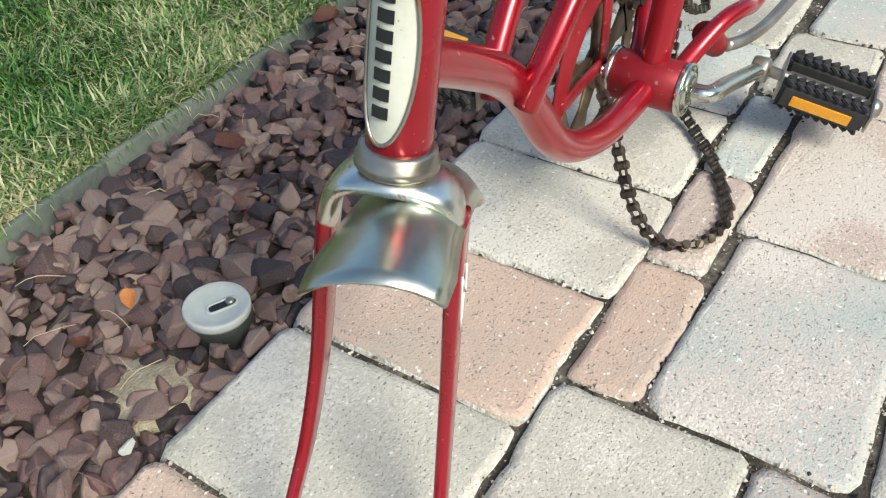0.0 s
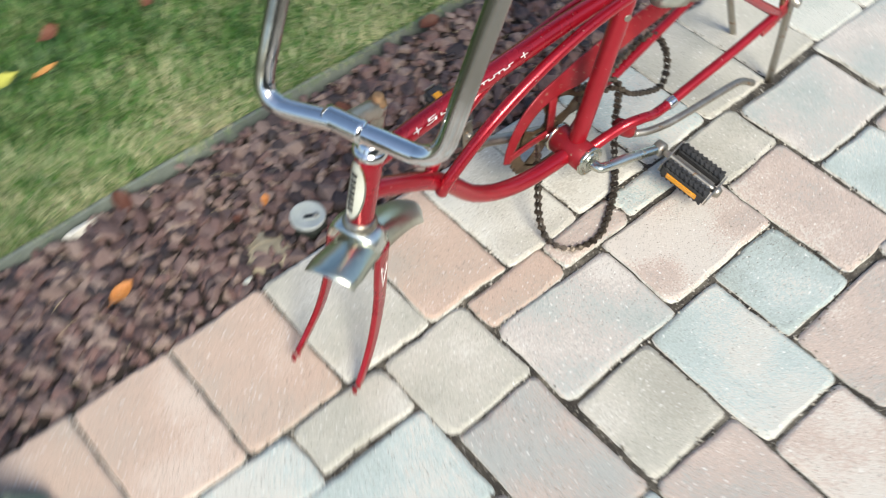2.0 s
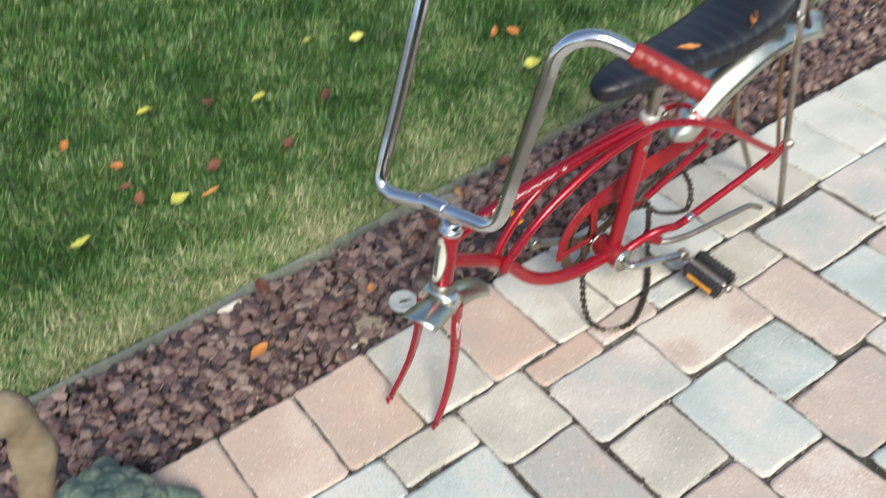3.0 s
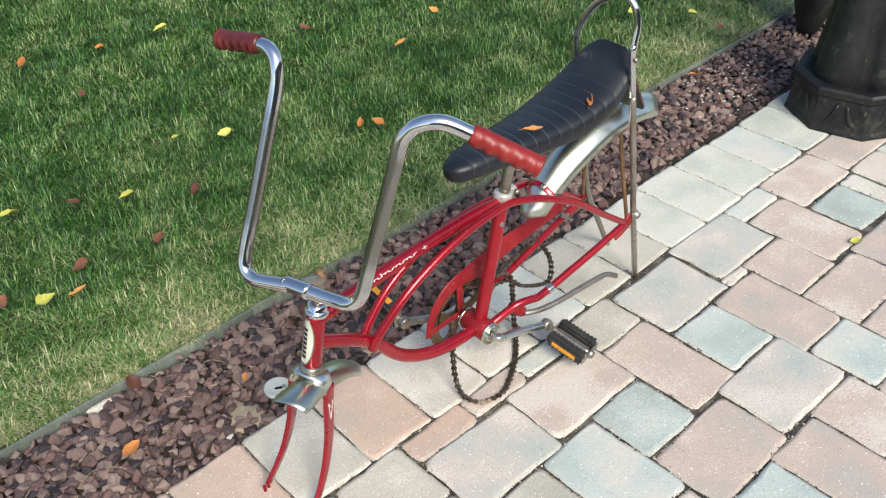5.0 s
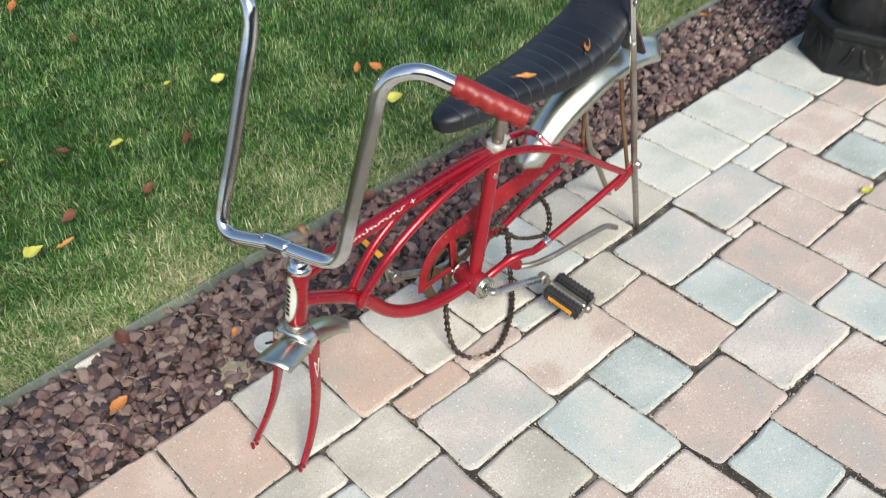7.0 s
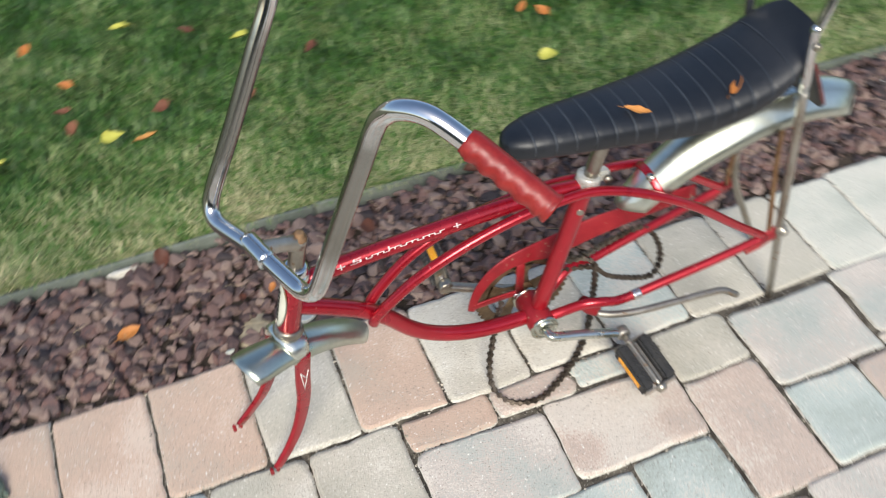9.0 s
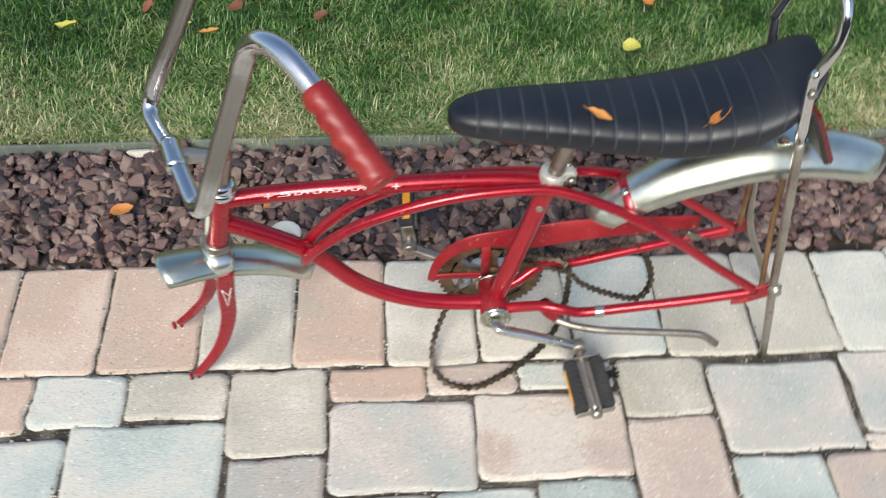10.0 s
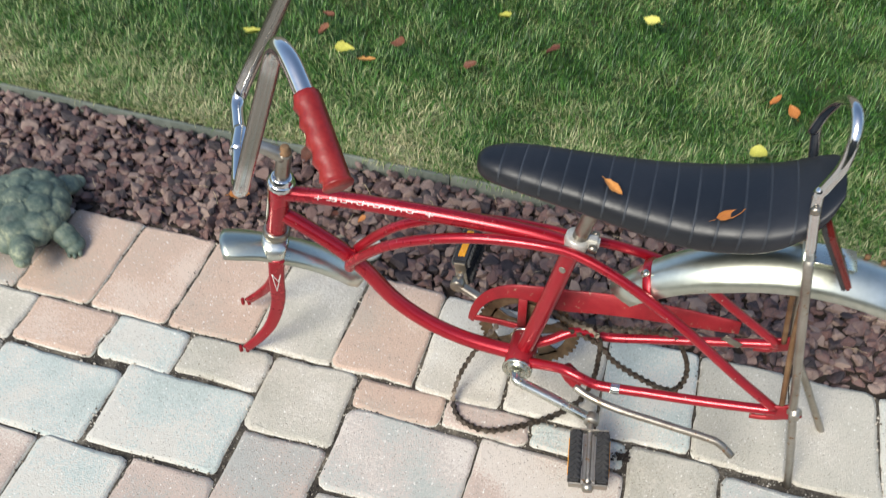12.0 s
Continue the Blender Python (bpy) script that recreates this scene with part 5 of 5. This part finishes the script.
def build_drive():
    bb = Vector(on(.652, 0, .112))
    ringwheel = bb + Vector((0, .054, 0))
    verts, faces, n = [], [], 42 * 4
    prof = []
    for k in range(n):
        r_out = .0870 if k % 4 in (1, 2) else .0820
        prof.append((r_out, .0640))
    for y in (-.0015, .0015):
        for k, (ro, ri) in enumerate(prof):
            a = 2 * math.pi * k / n
            verts += [ringwheel + Vector((ro * math.cos(a), y, ro * math.sin(a))), ringwheel + Vector((ri * math.cos(a), y, ri * math.sin(a)))]
    o = 2 * n
    for k in range(n):
        a, b = 2 * k, 2 * ((k + 1) % n)
        faces += [(a, b, b + 1, a + 1), (o + a, o + a + 1, o + b + 1, o + b), (a, o + a, o + b, b), (a + 1, b + 1, o + b + 1, o + a + 1)]
    wheel = part("chainring", mesh_of("chainring", verts, faces, smooth=False), BRONZE, bike, "brown greasy toothed chainring")
    for k in range(5):
        a = radians(72 * k + 20)
        p0, p1 = ringwheel + Vector((.016 * math.cos(a), 0, .016 * math.sin(a))), ringwheel + Vector((.067 * math.cos(a), 0, .067 * math.sin(a)))
        part("spider_arm", sweep("spider_arm", np.array([p0, p0.lerp(p1, .5), p1]), [rounded(w, .003, .001, 2) for w in (.026, .020, .040)], ref=(0, 1, 0)), BRONZE, wheel)
    part("hub_disc", lathe("hub_disc", ringwheel + Vector((0, -.003, 0)), (0, 1, 0), [(.02, 0), (.02, .008), (.012, .01)], 20), RUST, wheel)
    for s, tint in ((-1, STEEL), (1, STEEL)):
        part("bearing_cup", lathe("bearing_cup", bb + Vector((0, s * .031, 0)), (0, s, 0), [(.0235, 0), (.0250, .001), (.0250, .0055), (.0215, .0065), (.0208, .0035), (.0172, .0035), (.0166, .0075), (.0115, .0085), (.0110, .0055), (.0085, .0055)], 28), AGED, bike, "grooved steel bearing cup")
    ends = {-1: Vector((.786, -.016, .066)), 1: Vector((.519, .127, .152))}
    for s in (-1, 1):
        p = bb + Vector((0, s * .040, 0))
        e = ends[s]
        way = (e - p)
        q = p + Vector((0, s * .014, 0)) + way * .07
        crank = part("crank_arm", sweep("crank_arm", spline([p, p + Vector((0, s * .010, 0)) + way * .01, q, p.lerp(e, .4) + Vector((0, s * .008, 0)), p.lerp(e, .75) + Vector((0, s * .003, 0)), e], 6), rounded(.0165, .0135, .006, 3)), AGED if s < 0 else STEEL, bike, "one-piece chromed crank arm")
        part("crank_eye", lathe("crank_eye", e + Vector((0, -s * .008, 0)), (0, s, 0), [(.0115, 0), (.0125, .002), (.0125, .014), (.0115, .016)], 18), STEEL, crank)
    # pedals: two treaded rubber blocks on a steel cage
    for s, axis_to, twist in ((-1, Vector((.800, -.120, .045)), 6), (1, Vector((.522, .226, .160)), 82)):
        a = ends[s] + Vector((0, s * .010, 0))
        w = (axis_to - a).normalized()
        y = w
        z = Vector((0, 0, 1)) - y * y.z
        z.normalize()
        xx = y.cross(z)
        rot = Matrix((xx, y, z)).transposed() @ Euler((0, radians(twist), 0)).to_matrix()
        centre = a + w * .056
        ped = part("pedal", tube("pedal", [a, centre, a + w * .100], .0058, 4, 12), STEEL, bike, "black rubber block pedal with amber reflectors")
        for f in (-1, 1):
            c = centre + rot @ Vector((f * .0212, 0, 0))
            me = block("pedal_block", c, (.0205, .084, .027), .0035, rot)
            blk = part("pedal_block", me, RUBBER, ped)
            part("reflector", block("reflector", centre + rot @ Vector((f * .0315, 0, -.001)), (.002, .058, .012), .0005, rot), AMBER, blk, "amber reflector")
            for row in range(9):
                for g in (-1, 1):
                    for h in (-1, 1):
                        p = centre + rot @ Vector((f * .0212 + h * .0050, -.036 + row * .009, g * .0142))
                        skew = rot @ Euler((0, 0, radians(45 * h))).to_matrix()
                        part("tread", block("tread", p, (.0098, .0042, .0044), .001, skew), RUBBER, blk)
        part("centre_plate", block("centre_plate", centre, (.020, .080, .008), .003, rot), STEEL, ped, "dull steel centre plate")
        for e in (.012, .101):
            part("end_plate", block("end_plate", a + w * e, (.060, .0025, .020), .001, rot), STEEL, ped)
        part("end_cap", lathe("end_cap", a + w * .100, w, [(.010, 0), (.010, .004), (.0075, .010), (.004, .011)], 16), STEEL, ped)
    # chain guard: hoop round the front of the chainring and a long blade to the rear
    off = .047
    line = spline([on(.554, off, .112), on(.557, off, .132), on(.566, off, .160), on(.586, off, .188), on(.616, off, .206), on(.655, off, .212), on(.70, off + .004, .207), on(.78, off + .007, .217), on(.88, off + .009, .221), on(.975, off + .011, .222)], 6)
    guard = part("chain_guard", sweep("chain_guard", line, [rounded(.004, h, .0018, 2) for h in np.interp(np.linspace(0, 1, len(line)), [0, .2, .4, .55, .66, .78, .9, 1], [.012, .016, .022, .028, .040, .037, .030, .022])]), RED_WORN, bike, "red painted chain guard, chipped along its edge")
    part("guard_strip", sweep("guard_strip", spline([on(.556, off - .002, .122), on(.59, off - .003, .125), on(.640, off - .003, .124)], 6), rounded(.004, .013, .0015, 2)), RED_WORN, guard)
    part("guard_strut", sweep("guard_strut", np.array([on(.637, off - .002, .204), on(.639, off - .003, .165), on(.641, off - .003, .120)]), rounded(.004, .015, .0015, 2), ref=(1, 0, 0)), RED_WORN, guard)
    part("guard_screw", lathe("guard_screw", on(.634, off - .006, .122), (0, -1, 0), [(.005, 0), (.005, .002), (.002, .004)], 10), CHROME, guard)
    # rolled lower edge of the blade
    part("guard_lip", tube("guard_lip", [on(.70, off + .001, .188), on(.79, off + .004, .201), on(.88, off + .006, .207), on(.965, off + .008, .212)], .0028, 6, 8), RED_WORN, guard)
    part("guard_tab", sweep("guard_tab", np.array([on(.955, off + .000, .205), on(.970, off + .001, .197), on(.984, off + .002, .190)]), rounded(.002, .012, .0008, 2)), STEEL, guard)
    # kickstand folded up under the left stay
    part("kickstand_socket", tube("kickstand_socket", [on(.727, -.022, .128), on(.740, -.026, .116), on(.752, -.030, .105)], [.012, .014, .012], 4, 14), RED_WORN, bike)
    part("kickstand", tube("kickstand", [(.748, .012, .104), (.775, .002, .100), (.82, -.006, .097), (.90, -.010, .093), (.962, -.013, .090), (.985, -.016, .087), (1.008, -.024, .074)], .0062, 6, 12), STEEL, bike, "chromed kickstand, dull and folded up")
    part("reflective_band", tube("reflective_band", [on(.803, -.0515, .1425), on(.810, -.052, .1437), on(.817, -.0525, .145)], .0094, 3, 16), CHROME, bike, "bright band clipped round the stay")


build_drive()


def build_chain():
    """A slack roller chain: one loop hangs from the chainring to the paving, another is slung over the stay."""
    path = [(.600, .078, .125), (.586, .062, .108), (.570, .042, .080), (.556, .022, .045), (.552, -.002, .016), (.563, -.028, .007), (.585, -.044, .006), (.622, -.048, .006), (.66, -.031, .006), (.70, -.006, .006), (.738, .026, .007),
            (.764, .054, .018), (.776, .072, .060), (.776, .074, .110), (.772, .078, .150), (.755, .086, .163), (.725, .09, .165), (.69, .092, .178)]
    loop = [(.70, .092, .150), (.74, .086, .146), (.774, .078, .140), (.80, .075, .112), (.85, .078, .080), (.895, .082, .060), (.914, .087, .066), (.921, .094, .096), (.912, .102, .130), (.886, .110, .165), (.85, .114, .160), (.80, .106, .158), (.755, .094, .160), (.71, .092, .172)]
    chain = part("chain", lathe("chain", (.690, .088, .178), (0, 1, 0), [(.0036, 0), (.0036, .009)], 10), CHAIN, bike, "slack brown greasy roller chain, hanging to the paving")

    def plate(y, t):
        """A link plate: two round ends and a narrow waist."""
        right = [(.00635 + .0045 * math.cos(radians(a)), .0045 * math.sin(radians(a))) for a in (-152, -105, -60, -20, 20, 60, 105, 152)]
        out = right + [(-x, -z) for x, z in right]
        return [(x, y, z) for x, z in out] + [(x, y + t, z) for x, z in out]

    verts, faces = [], []
    for y in (-.0046, .0036):
        o = len(verts)
        verts += plate(y, .001)
        faces += [tuple(o + k for k in range(16))[::-1], tuple(o + 16 + k for k in range(16))] + [(o + k, o + (k + 1) % 16, o + 16 + (k + 1) % 16, o + 16 + k) for k in range(16)]
    o = len(verts)
    for y in (-.0062, .0062):
        verts += [(.0064 + .0041 * math.cos(k * math.pi / 3), y, .0041 * math.sin(k * math.pi / 3)) for k in range(6)]
    faces += [(o + k, o + (k + 1) % 6, o + 6 + (k + 1) % 6, o + 6 + k) for k in range(6)] + [tuple(o + k for k in range(6))[::-1], tuple(o + 6 + k for k in range(6))]
    me = mesh_of("link", verts, faces, smooth=False)
    me.materials.append(CHAIN)
    r = random.Random(6)
    for run in (path, loop):
        line = spline(run, 12)
        # the links turn about pins square to the plane that the loop hangs in
        pin = Vector(np.linalg.svd(line - line.mean(0))[2][2])
        pin = pin if pin.z > 0 else -pin
        s = np.r_[0, np.cumsum(np.linalg.norm(np.diff(line, axis=0), axis=1))]
        for k in range(int(s[-1] / .0127)):
            d0, d1 = k * .0127, (k + 1) * .0127
            p = Vector([np.interp(d0, s, line[:, c]) for c in range(3)])
            q = Vector([np.interp(d1, s, line[:, c]) for c in range(3)])
            along = (q - p).normalized()
            flat = pin - along * along.dot(pin)
            flat.normalize()
            third = along.cross(flat)
            m = Matrix((along, flat, third)).transposed().to_4x4()
            wide = 1.0 if k % 2 else .74
            part("link", me, CHAIN, chain, m=Matrix.Translation((p + q) / 2) @ m @ Matrix.Diagonal((1, wide, 1, 1)))


build_chain()


def saddle_leaves():
    for seed, x, y, z, turn, size in ((71, .883, -.016, .557, 35, .040), (72, .741, -.006, .553, -48, .037)):
        ob = new("fallen_leaf", leaf_mesh(seed, .16))
        ob.data.materials.append(LEAF_O)
        ob.matrix_basis = pose(x, y, z, 14, -6, turn) @ Matrix.Diagonal((size, size, size, 1))
        tagged(ob, "curled orange leaf lying on the black saddle", "leaf", "fallen leaves")


saddle_leaves()

# ---- the many small pieces last ----
gravel()
lay_pavers()
